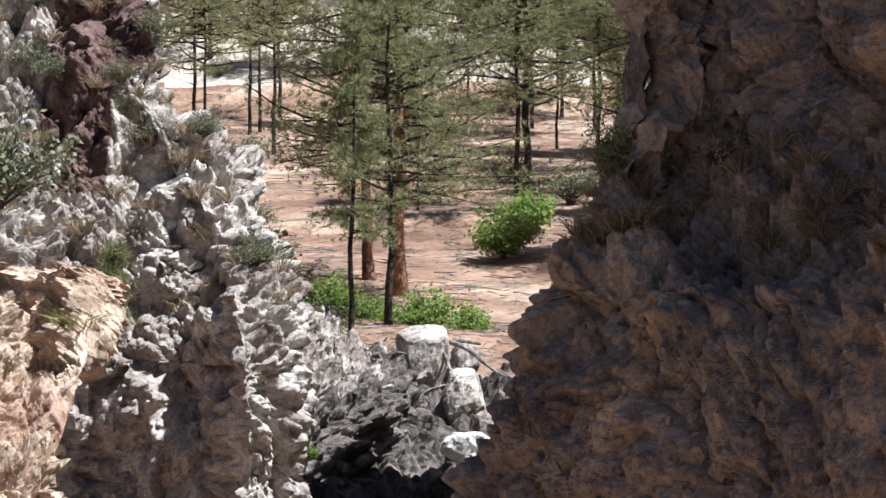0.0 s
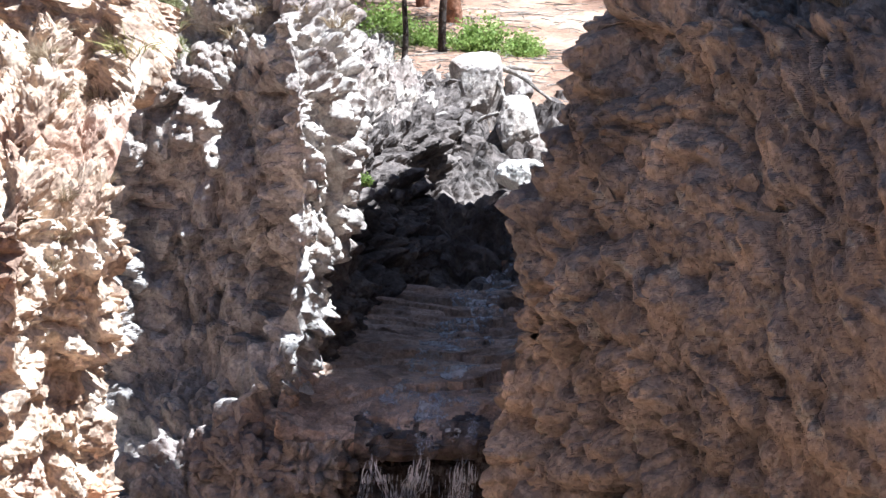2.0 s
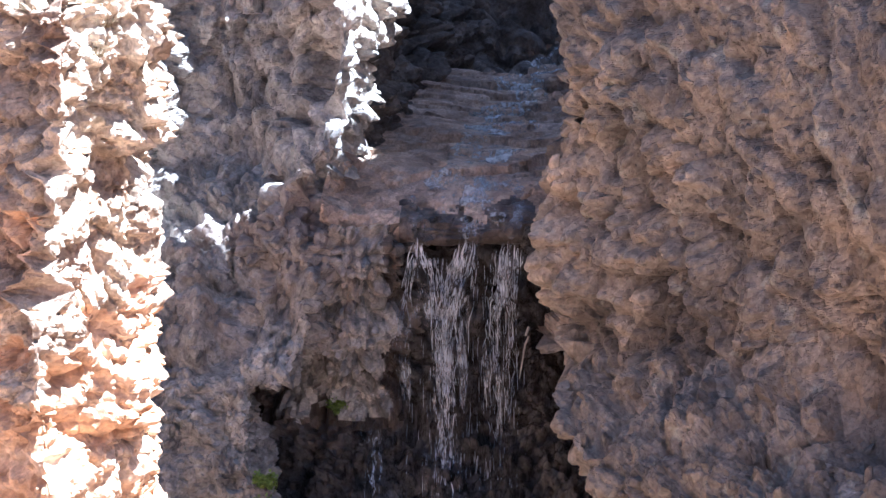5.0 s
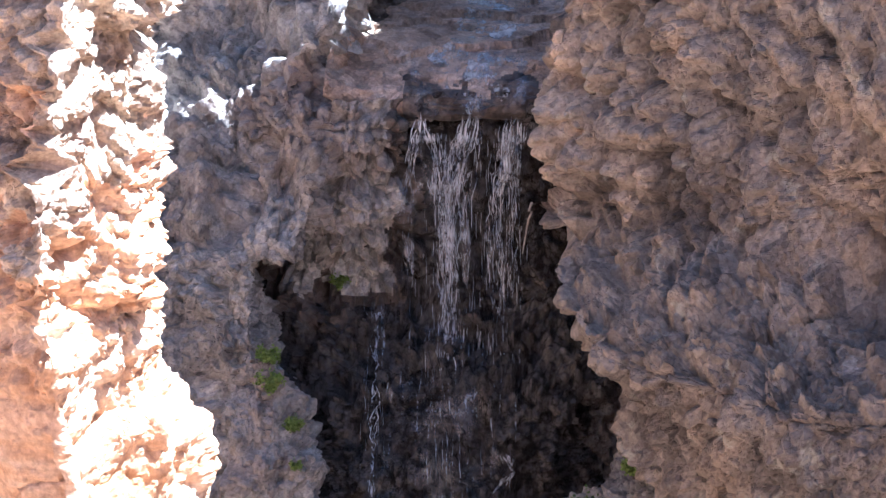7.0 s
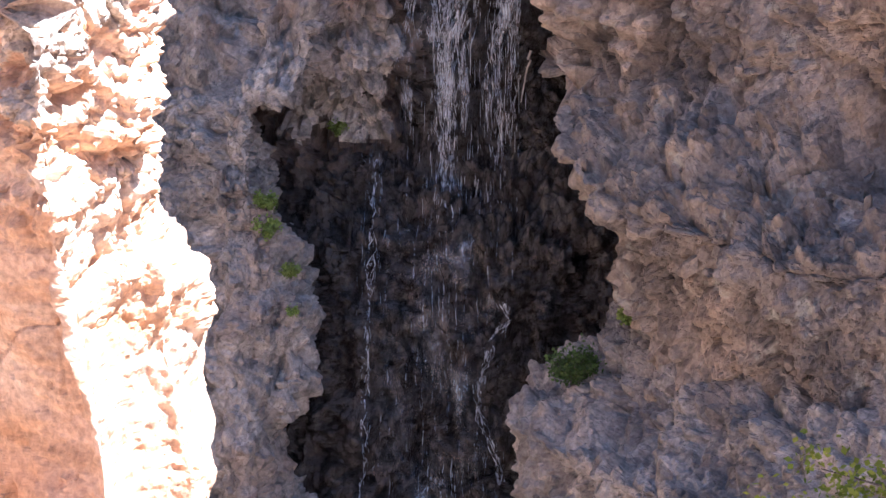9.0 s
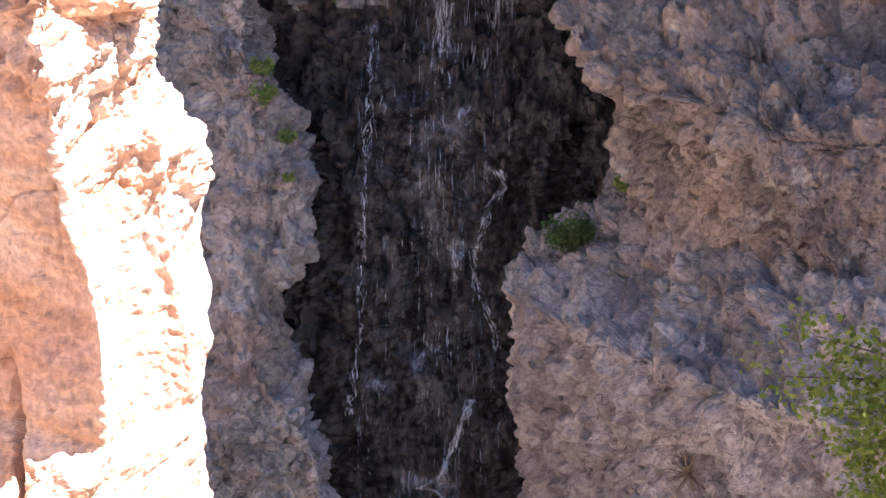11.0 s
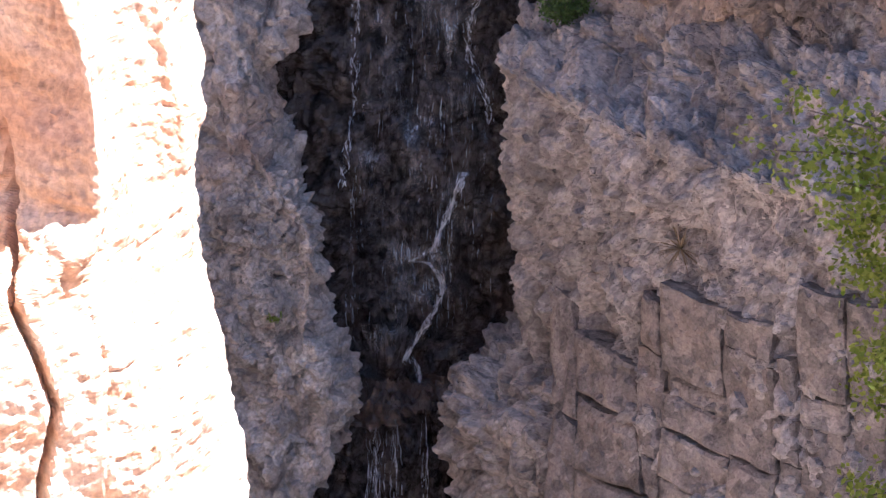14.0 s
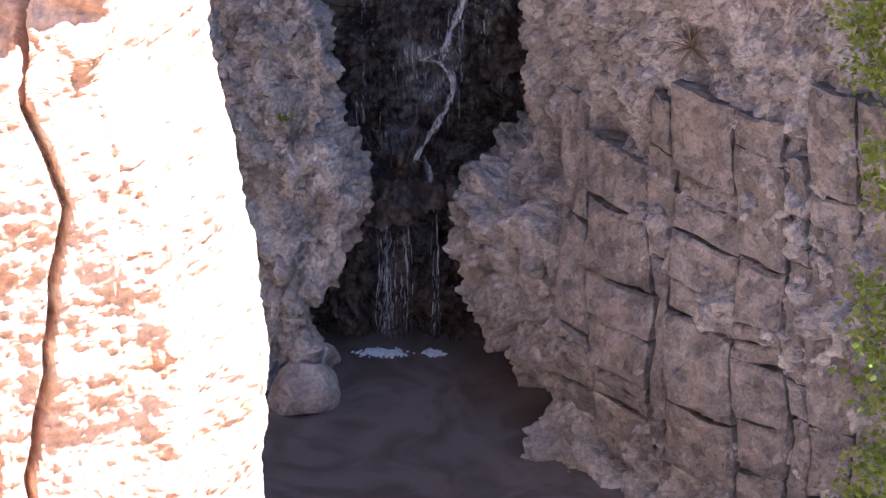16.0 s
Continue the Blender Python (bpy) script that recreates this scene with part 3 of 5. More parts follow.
tagged(gorge, "broken rock wall of the upper gorge, coloured dark where shaded", "rock wall", kind="structure")

# ---------------------------------------------------------------- ground
def ground_height(x, y):
    far = np.interp(y, [100, 112, 118, 150, 190, 215, 300, 420, 700], [27, 28.0, 29.0, 31.3, 32.4, 33.4, 62, 90, 130])
    near = np.interp(y, [-3000, -40, -5, 2, 5, 14, 30, 95], [60, 55, 38.9, 38.9, 30, 5, -0.9, -1.2])
    t = np.clip((y - 95) / 4, 0, 1)
    floor_ = near * (1 - t) + far * t
    beyond = ease(y, 78, 90)
    west = ease(-x, 0.14 * y, 0.14 * y + 10) * beyond * 14       # tableland on both sides of the gap
    east = ease(x, 0.065 * y + 5, 0.065 * y + 12) * beyond * 12
    fade = 1 - ease(y, 130, 230)
    rim = np.maximum(floor_, np.where(beyond > 0, 41 * beyond, floor_) + 3)
    mask = np.clip(west / 14 + east / 12, 0, 1) * fade
    side = ease(np.abs(x), 22, 40) * ease(y, 20, 60)
    cx = np.interp(y, [86, 100, 112, 126], [-2.0, -1.0, 1.2, 2])
    dug = (1 - ease(np.abs(x - cx), 3.2, 5.0)) * (1 - ease(y, 114, 120)) * (y > 90)
    floor_ = floor_ * (1 - dug) + np.minimum(floor_, bed_height(y) - 0.8) * dug
    return np.where(mask > 0, floor_ * (1 - mask) + rim * mask, floor_) * (1 - side * (y < 90)) + side * (y < 90) * np.maximum(floor_, 44)


ys = np.concatenate([np.linspace(-3000, -60, 12), np.arange(-50, 96, 1.0), np.arange(96, 260, 1.0), np.arange(262, 500, 8.0), np.linspace(520, 3000, 12)])
xs = np.concatenate([np.linspace(-3000, -90, 12), np.arange(-80, 81, 1.0), np.linspace(90, 3000, 12)])
gx, gy = np.meshgrid(xs, ys)
gz = ground_height(gx, gy)
p = np.stack([gx, gy, gz], -1).reshape(-1, 3)
p[:, 2] += np.where(p[:, 1] > 98, 0.35 * fbm(p / 9.0, 3, 4), np.where(p[:, 1] < 55, 0.2 * fbm(p / 7, 4, 3), 0)) * np.where(np.hypot(p[:, 0], p[:, 1]) < 6, 0.0, 1.0)
ground = obj_of("ground", p, grid_faces(len(xs), len(ys)), [SOIL, SLOPE], smooth=True)
corner = p.reshape(len(ys), len(xs), 3)[:-1, :-1].reshape(-1, 3)
ground.data.polygons.foreach_set("material_index", (corner[:, 1] + 14 * fbm(corner / 16.0, 35, 3) > 218).astype(np.int32))
tagged(ground, "pale sandy forest floor with fallen pine needles", "ground", kind="structure")

m, nodes, links, bsdf = mat("pool_water")
geo = nodes.new("ShaderNodeNewGeometry")
swirl = nodes.new("ShaderNodeTexNoise")
swirl.inputs["Scale"].default_value, swirl.inputs["Detail"].default_value, swirl.inputs["Distortion"].default_value = 0.35, 3, 2.5
links.new(geo.outputs["Position"], swirl.inputs["Vector"])
silt = ramp(nodes, [(0.4, (0.105, 0.083, 0.074)), (0.6, (0.15, 0.125, 0.115))])
links.new(swirl.outputs[0], silt.inputs[0])
links.new(silt.outputs[0], bsdf.inputs["Base Color"])
bsdf.inputs["Roughness"].default_value = 0.15
ripple = nodes.new("ShaderNodeTexNoise")
ripple.inputs["Scale"].default_value = 3.0
links.new(geo.outputs["Position"], ripple.inputs["Vector"])
bump = nodes.new("ShaderNodeBump")
bump.inputs["Strength"].default_value, bump.inputs["Distance"].default_value = 0.15, 0.02
links.new(ripple.outputs[0], bump.inputs["Height"])
links.new(bump.outputs[0], bsdf.inputs["Normal"])
POOL = m
pool = obj_of("water", [(-14, 55, 0), (16, 55, 0), (16, 84, 0), (-14, 84, 0)], [(0, 1, 2, 3)], POOL)
tagged(pool, "still brown plunge pool at the foot of the falls", "water", kind="structure")


# ---------------------------------------------------------------- loose stones
def hull(rng, n, sx, sy, sz):
    """An angular stone: the hull of random points, about 1 across."""
    bm = bmesh.new()
    for _ in range(n):
        v = Vector((rng.gauss(0, 1), rng.gauss(0, 1), rng.gauss(0, 1))).normalized()
        v = Vector([math.copysign(abs(c) ** 0.75, c) for c in v]) * rng.uniform(0.42, 0.58)
        bm.verts.new((v.x * sx, v.y * sy, v.z * sz))
    made = bmesh.ops.convex_hull(bm, input=bm.verts)
    bmesh.ops.delete(bm, geom=list({*made["geom_interior"], *made["geom_unused"]} & set(bm.verts)), context="VERTS")
    me = bpy.data.meshes.new("stone")
    bm.to_mesh(me)
    bm.free()
    return me


def pick(rng, grid, n, box):
    """n random grid points inside box (x0, x1, z0, z1, ymax), with the outward way there."""
    flat = grid.reshape(-1, 3)
    x0, x1, z0, z1, ymax = box
    ok = np.nonzero((flat[:, 0] > x0) & (flat[:, 0] < x1) & (flat[:, 2] > z0) & (flat[:, 2] < z1) & (flat[:, 1] < ymax))[0]
    way = blur(blur(normals(grid), 0, 3), 1, 3).reshape(-1, 3)
    return [(flat[k], way[k]) for k in rng.choices(list(ok), k=n)]


def stones_on(wall, grid, material, n, box, small, large, seed, bulk=0, name="stone"):
    """Stones stuck in a wall: n as parts of their own, and bulk smaller ones joined."""
    rng = random.Random(seed)
    shapes = [hull(rng, 13, rng.uniform(.8, 1.2), rng.uniform(.7, 1), rng.uniform(.6, 1)) for _ in range(8)]
    for me in shapes:
        me.materials.append(material)
    for at, way in pick(rng, grid, n, box):
        ob = new(name, rng.choice(shapes))
        s = small * (large / small) ** rng.random() ** 1.6
        at = at + way * s * rng.uniform(-0.1, 0.15)
        ob.matrix_world = pose(*at, rng.uniform(0, 360), rng.uniform(0, 360), rng.uniform(0, 360)) @ Matrix.Diagonal((s, s, s * rng.uniform(.7, 1), 1))
        ob.parent = wall
    if bulk:
        vs, fs, base = [], [], 0
        data = []
        for me in shapes:
            co = np.array([v.co[:] for v in me.vertices])
            data.append((co, np.array([p.vertices[:] for p in me.polygons])))
        for at, way in pick(rng, grid, bulk, box):
            co, f = rng.choice(data)
            s = small * 0.75 * rng.uniform(0.4, 1.1)
            m = np.array(pose(0, 0, 0, rng.uniform(0, 360), rng.uniform(0, 360), rng.uniform(0, 360)).to_3x3())
            vs.append(co @ m.T * s + at + way * s * rng.uniform(-0.05, 0.2))
            fs.append(f + base)
            base += len(co)
        ob = obj_of(name + "_rubble", np.concatenate(vs), np.concatenate(fs), material, wall)
        tagged(ob, "small stones set in the rock", kind="stuff")


# ---------------------------------------------------------------- falling water
def water_mat(name, col, clear, rough=0.25):
    m, nodes, links, bsdf = mat(name)
    geo = nodes.new("ShaderNodeNewGeometry")
    mp = nodes.new("ShaderNodeMapping")
    mp.inputs["Scale"].default_value = (9, 9, 2.2)
    links.new(geo.outputs["Position"], mp.inputs[0])
    n = nodes.new("ShaderNodeTexNoise")
    n.inputs["Scale"].default_value, n.inputs["Detail"].default_value = 1.0, 4
    links.new(mp.outputs[0], n.inputs["Vector"])
    r = ramp(nodes, [(0.35, (clear,) * 3), (0.62, (clear * 0.25,) * 3)])
    links.new(n.outputs[0], r.inputs[0])
    bsdf.inputs["Base Color"].default_value = (*col, 1)
    bsdf.inputs["Roughness"].default_value = rough
    tr = nodes.new("ShaderNodeBsdfTransparent")
    mx = nodes.new("ShaderNodeMixShader")
    links.new(r.outputs[0], mx.inputs[0])
    links.new(bsdf.outputs[0], mx.inputs[1])
    links.new(tr.outputs[0], mx.inputs[2])
    links.new(mx.outputs[0], nodes["Material Output"].inputs[0])
    return m


WHITE_WATER = water_mat("white_water", (0.66, 0.70, 0.76), 0.8)
THIN_WATER = water_mat("thin_water", (0.42, 0.47, 0.53), 0.95, 0.15)


FACE_LEVELS = face_grid[..., 2].mean(1)


def face_y(x, z):
    """Depth of the wet face at x, z."""
    xs_ = face_grid[..., 0]
    j = int(np.argmin(np.abs(FACE_LEVELS - z)))
    k = int(np.argmin(np.abs(xs_[j] - x)))
    y = float(face_grid[j, max(0, k - 1):k + 2, 1].min())
    return min(y, 85.75) if z > 22.2 and -4 < x < 0.2 else y     # the lip stands out


def ribbon(path, widths, vs, fs):
    """A flat three-sided strand along path, facing -y."""
    base = len(vs)
    n = len(path)
    for k, ((x, y, z), w) in enumerate(zip(path, widths)):
        w *= 0.15 + 0.85 * math.sin(math.pi * (k + 0.5) / n)
        vs.extend([(x - w, y, z), (x, y - w * 0.7, z), (x + w, y, z)])
    for k in range(len(path) - 1):
        a = base + 3 * k
        fs.extend([(a, a + 1, a + 4, a + 3), (a + 1, a + 2, a + 5, a + 4)])


def strand(rng, x, z0, z1, width, vs, fs, wander=0.05, off=0.06, free=False, dash=0.0):
    """Water running down the face from z0 to z1; free: falling clear of it."""
    z, path, ws = z0, [], []
    y0 = face_y(x, z0) - off
    while z > z1:
        y = (y0 - 0.03 * math.sqrt(max(0, z0 - z)) if free else face_y(x, z) - off)
        path.append((x, min(y, path[-1][1] + 0.1) if path else y, z))
        ws.append(width * rng.uniform(0.25, 1.2) * min(1, 0.3 + (z0 - z) * 2, 0.2 + (z - z1) * 1.5))
        if dash and rng.random() < dash and len(path) > 2:
            ribbon(path, ws, vs, fs)
            path, ws = [], []
            z -= rng.uniform(0.05, 0.35)
        x += rng.gauss(0, wander)
        z -= rng.uniform(0.08, 0.16)
    if len(path) > 1:
        ribbon(path, ws, vs, fs)


def veil_mat(name, col, low, high, fine=(42, 42, 1.0), rough=0.25):
    """Broken sheets of water: white streaks with clear gaps between them."""
    m, nodes, links, bsdf = mat(name)
    geo = nodes.new("ShaderNodeNewGeometry")
    mp = nodes.new("ShaderNodeMapping")
    mp.inputs["Scale"].default_value = fine
    links.new(geo.outputs["Position"], mp.inputs[0])
    n = nodes.new("ShaderNodeTexNoise")
    n.inputs["Scale"].default_value, n.inputs["Detail"].default_value, n.inputs["Roughness"].default_value, n.inputs["Distortion"].default_value = 1.0, 5, 0.65, 0.6
    links.new(mp.outputs[0], n.inputs["Vector"])
    b = nodes.new("ShaderNodeTexNoise")
    b.inputs["Scale"].default_value, b.inputs["Detail"].default_value = 1.3, 3
    links.new(geo.outputs["Position"], b.inputs["Vector"])
    add = nodes.new("ShaderNodeMath")
    add.operation = "MULTIPLY_ADD"
    add.inputs[1].default_value = 0.8
    links.new(b.outputs[0], add.inputs[0])
    links.new(n.outputs[0], add.inputs[2])
    r = ramp(nodes, [(0.0, (0, 0, 0)), (1.0, (1, 1, 1))])
    mr = nodes.new("ShaderNodeMapRange")
    mr.inputs[1].default_value, mr.inputs[2].default_value = low, high
    links.new(add.outputs[0], mr.inputs[0])
    bsdf.inputs["Base Color"].default_value = (*col, 1)
    bsdf.inputs["Roughness"].default_value = rough
    tr = nodes.new("ShaderNodeBsdfTransparent")
    mx = nodes.new("ShaderNodeMixShader")
    links.new(mr.outputs[0], mx.inputs[0])
    links.new(tr.outputs[0], mx.inputs[1])
    links.new(bsdf.outputs[0], mx.inputs[2])
    links.new(mx.outputs[0], nodes["Material Output"].inputs[0])
    return m


VEIL = veil_mat("white_veil", (0.50, 0.53, 0.58), 0.88, 1.25, (26, 26, 1.6), 0.4)
SLICK = veil_mat("slick_film", (0.40, 0.44, 0.50), 0.95, 1.35, (26, 26, 0.8), 0.12)
FLOW = veil_mat("stream_flow", (0.60, 0.60, 0.60), 0.84, 1.14, (8, 2.2, 9), 0.65)


def channel(name, x0, x1, w0, w1, z0, z1, seed, material, off=0.07):
    """One fall of water from the lip: a creased sheet that drapes the ledges, zigzags and frays downwards."""
    rng = random.Random(seed)
    phase, rows = rng.uniform(0, 9), []
    z, last = z0, None
    while z > z1:
        t = min(1, (z0 - z) / 3.0)
        mid = x0 + (x1 - x0) * t ** 1.3 + 0.09 * math.sin(z * 2.9 + phase) * (1 - 0.6 * t)
        wide = (w0 + (w1 - w0) * t) * min(1, 0.75 + (z0 - z) * 0.8) * min(1, 0.5 + (z - z1) * 0.5)
        row = []
        for k in range(9):
            u = k / 8 - 0.5
            x = mid + u * wide
            row.append([x, face_y(x, z) - off - 0.05 * math.cos(u * 3.1) - 0.03 * rng.random(), z])
        if last is not None:
            for k in range(9):
                row[k][1] = min(row[k][1], last[k][1] + 0.012)
        rows.append(row)
        last = row
        z -= 0.09
    g = np.array(rows)
    return obj_of(name, g.reshape(-1, 3), grid_faces(9, len(rows)), material, waterfall, "", True)


def upper_fall():
    for k, (x0, x1, w0, w1, z0, z1) in enumerate(((-3.05, -2.6, 0.20, 0.24, 23.3, 18.4), (-2.75, -3.35, 0.12, 0.22, 23.1, 18.0), (-1.65, -2.35, 0.24, 0.34, 23.4, 16.6), (-1.45, -1.95, 0.14, 0.22, 23.3, 18.6),
                                                  (-0.8, -0.95, 0.26, 0.30, 23.4, 17.8), (-0.6, -1.35, 0.14, 0.24, 23.2, 18.6))):
        channel("fall", x0, x1, w0, w1, z0, z1, k + 1, VEIL)
    rng = random.Random(5)
    vs, fs = [], []
    for x0, x1, w0, w1, z0, z1, n in ((-3.05, -2.55, 0.22, 0.20, 23.3, 17.6, 16), (-3.0, -3.45, 0.10, 0.22, 22.9, 18.0, 10), (-1.65, -2.4, 0.12, 0.18, 23.4, 16.4, 26), (-1.5, -2.05, 0.1, 0.14, 23.2, 18.4, 10),
                                      (-0.65, -1.15, 0.16, 0.14, 23.4, 17.6, 18), (-0.55, -0.75, 0.16, 0.12, 23.2, 18.6, 12), (-2.0, -2.2, 0.9, 0.9, 22.5, 17.5, 14)):
        for _ in range(n):                     # braided threads, whole near the lip and broken further down
            side, swing, fall_ = rng.gauss(0, 0.5), rng.uniform(0, 6), min(z0, 23.0) - 0.8 * rng.random()
            z, path, ws = fall_, [], []
            end = z1 + (z0 - z1) * 0.6 * rng.random() ** 2
            while z > end:
                t = min(1, (z0 - z) / 2.6)
                x = x0 + (x1 - x0) * t ** 0.8 + side * (w0 + (w1 - w0) * t) + 0.05 * math.sin(z * 3.1 + swing) + 0.02 * math.sin(z * 9 + swing * 3)
                path.append((x, face_y(x, z) - 0.14 - 0.05 * t, z))
                ws.append(rng.uniform(0.005, 0.021) * (1.15 - 0.6 * t))
                z -= rng.uniform(0.05, 0.11)
                if len(path) > 3 and rng.random() < 0.05 + 0.25 * t:
                    ribbon(path, ws, vs, fs)
                    path, ws = [], []
                    z -= rng.uniform(0.03, 0.25)
            if len(path) > 1:
                ribbon(path, ws, vs, fs)
    for _ in range(420):                       # loose drops and threads
        x = rng.choice((rng.gauss(-2.45, 0.22), rng.gauss(-0.98, 0.24), rng.gauss(-2.0, 0.5)))
        z = 22.8 - 6.0 * rng.random() ** 0.7
        n = rng.randint(3, 16)
        y = face_y(x, z) - 0.16
        ribbon([(x + rng.gauss(0, 0.004), y, z - 0.05 * k) for k in range(n)], [rng.uniform(0.002, 0.007)] * n, vs, fs)
    tagged(obj_of("water_spray", vs, fs, WHITE_WATER, waterfall, "falling threads and drops of water", True), kind="stuff")


def lip_water():
    """Water that drops over the ledges of the lip before it falls: short steep threads along the bedrock."""
    flat = bed_grid.reshape(-1, 3)
    flat = flat[(flat[:, 1] < 89.5) & (flat[:, 0] > -4.5) & (flat[:, 0] < 0.5)]
    rng = random.Random(12)
    for path in (((-3.3, 87.9), (-3.35, 87.2), (-3.0, 86.4), (-2.95, 85.95)), ((-2.7, 87.6), (-2.75, 86.9), (-2.8, 86.0)), ((-1.25, 88.3), (-1.4, 87.4), (-1.75, 86.6), (-1.95, 85.95)), ((-1.5, 88.0), (-1.5, 86.8), (-1.55, 85.95)),
                 ((-0.8, 88.2), (-0.6, 87.2), (-0.55, 86.6), (-0.7, 85.95)), ((-1.2, 87.9), (-0.9, 87.5), (-0.5, 87.3))):
        g = []
        for s in np.linspace(0, len(path) - 1.001, 26):
            k = int(s)
            x = path[k][0] + (path[k + 1][0] - path[k][0]) * (s - k)
            y = path[k][1] + (path[k + 1][1] - path[k][1]) * (s - k)
            wide = 0.10 + 0.10 * rng.random()
            row = []
            for u in np.linspace(-1, 1, 5):
                near = np.abs(flat[:, 0] - x - u * wide) + np.abs(flat[:, 1] - y) < 0.16
                z = flat[near][:, 2].max() if near.any() else float(bed_height(y))
                row.append((x + u * wide, y - 0.04, z + 0.05 - 0.02 * abs(u)))
            g.append(row)
        obj_of("fall", np.array(g).reshape(-1, 3), grid_faces(5, len(g)), VEIL, waterfall, "", True)


def slide():
    """The wet rock below: thin sheets that cling to it."""
    for k, (x0, x1, w0, w1, z0, z1) in enumerate(((-2.4, -2.5, 0.9, 1.5, 17.6, 4.8), (-1.9, -1.55, 0.7, 1.1, 17.2, 7.5), (-3.6, -3.5, 0.8, 1.2, 16.5, 4.6))):
        channel("film", x0, x1, w0, w1, z0, z1, k + 11, SLICK, 0.02)
    rng = random.Random(6)
    vs, fs = [], []
    for _ in range(330):
        x = rng.choice([rng.gauss(-2.4, 0.5), rng.gauss(-1.9, 0.4), rng.uniform(-4.6, -0.7), rng.gauss(-4.2, 0.15)])
        z0 = rng.uniform(5.4, 18.0)
        strand(rng, x, z0, max(4.7, z0 - rng.uniform(0.3, 1.3)), rng.uniform(0.004, 0.014), vs, fs, 0.015, 0.04, False, 0.15)
    tagged(obj_of("runnel_spray", vs, fs, THIN_WATER, waterfall, "thin white runnels over black rock", True), kind="stuff")


def runnel(points, width, n, seed, name, gaps=0.06):
    """A braid of n strands along a polyline of (x, z) on the face."""
    rng = random.Random(seed)
    vs, fs = [], []
    pts = np.array(points)
    d = np.concatenate([[0], np.cumsum(np.linalg.norm(np.diff(pts, axis=0), axis=1))])
    for _ in range(n):
        s, path, ws = 0.0, [], []
        dx = rng.gauss(0, width)
        while s < d[-1]:
            x, z = np.interp(s, d, pts[:, 0]) + dx, np.interp(s, d, pts[:, 1])
            path.append((x, face_y(x, z) - 0.05 - rng.random() * 0.04, z))
            ws.append(width * rng.uniform(0.03, 0.17))
            dx += rng.gauss(0, width * 0.35) - dx * 0.2
            s += rng.uniform(0.06, 0.13)
            if rng.random() < gaps and len(path) > 1:
                ribbon(path, ws, vs, fs)
                path, ws = [], []
                s += rng.uniform(0.1, 0.5)
        if len(path) > 1:
            ribbon(path, ws, vs, fs)
    return tagged(obj_of(name, vs, fs, WHITE_WATER, waterfall, "", True), kind="stuff")


waterfall = tagged(new("waterfall"), "thin white waterfall running down wet black rock", "waterfall")
waterfall.location = (0, 0, 0)
upper_fall()
lip_water()
slide()
runnel([(-1.55, 9.1), (-1.87, 8.17), (-2.28, 7.13), (-2.8, 6.93), (-2.18, 6.82), (-1.97, 6.3), (-2.18, 5.68), (-2.69, 4.85), (-2.9, 4.44), (-2.59, 4.13), (-2.49, 3.71)], 0.075, 30, 1, "runnel", 0.22)
runnel([(-4.2, 17.61), (-4.2, 15.3), (-4.2, 13.3), (-4.3, 11.83), (-4.2, 10.89), (-4.3, 10.16), (-4.51, 8.79)], 0.10, 8, 2, "runnel", 0.45)
runnel([(-0.9, 14.7), (-0.74, 14.29), (-1.16, 13.87), (-1.47, 12.5), (-1.47, 11.77), (-1.05, 10.92), (-0.95, 10.19)], 0.10, 12, 3, "runnel", 0.35)


def lower_cascade():
    rng = random.Random(8)
    vs, fs = [], []
    for centre, spread, n in ((-3.62, 0.1, 16), (-3.1, 0.3, 16), (-2.35, 0.06, 7)):
        for _ in range(n):
            strand(rng, rng.gauss(centre, spread), 3.45 - rng.random() * 1.2, 0.0, rng.uniform(0.004, 0.012), vs, fs, 0.02, 0.05, False, 0.25)
    return obj_of("lower_cascade", vs, fs, WHITE_WATER, waterfall, "", True)


lower_cascade()


FOAM = water_mat("foam", (0.8, 0.82, 0.85), 0.3, 0.6)


def foam(x, y, wx, wy, seed):
    rng = random.Random(seed)
    vs, fs = [], []
    for _ in range(420):
        px, py = rng.gauss(x, wx), rng.gauss(y, wy)
        r = rng.uniform(0.015, 0.05)
        b = len(vs)
        for k in range(6):
            vs.append((px + r * math.cos(k * 1.047), py + r * math.sin(k * 1.047), 0.006))
        vs.append((px, py, 0.02 + r * 0.4))
        fs.extend([(b + k, b + (k + 1) % 6, b + 6) for k in range(6)])
    return tagged(obj_of("foam", vs, fs, FOAM, waterfall, "patch of white foam", True), kind="stuff")


foam(-3.6, 80.35, 0.26, 0.10, 1)
foam(-2.32, 80.4, 0.10, 0.08, 2)


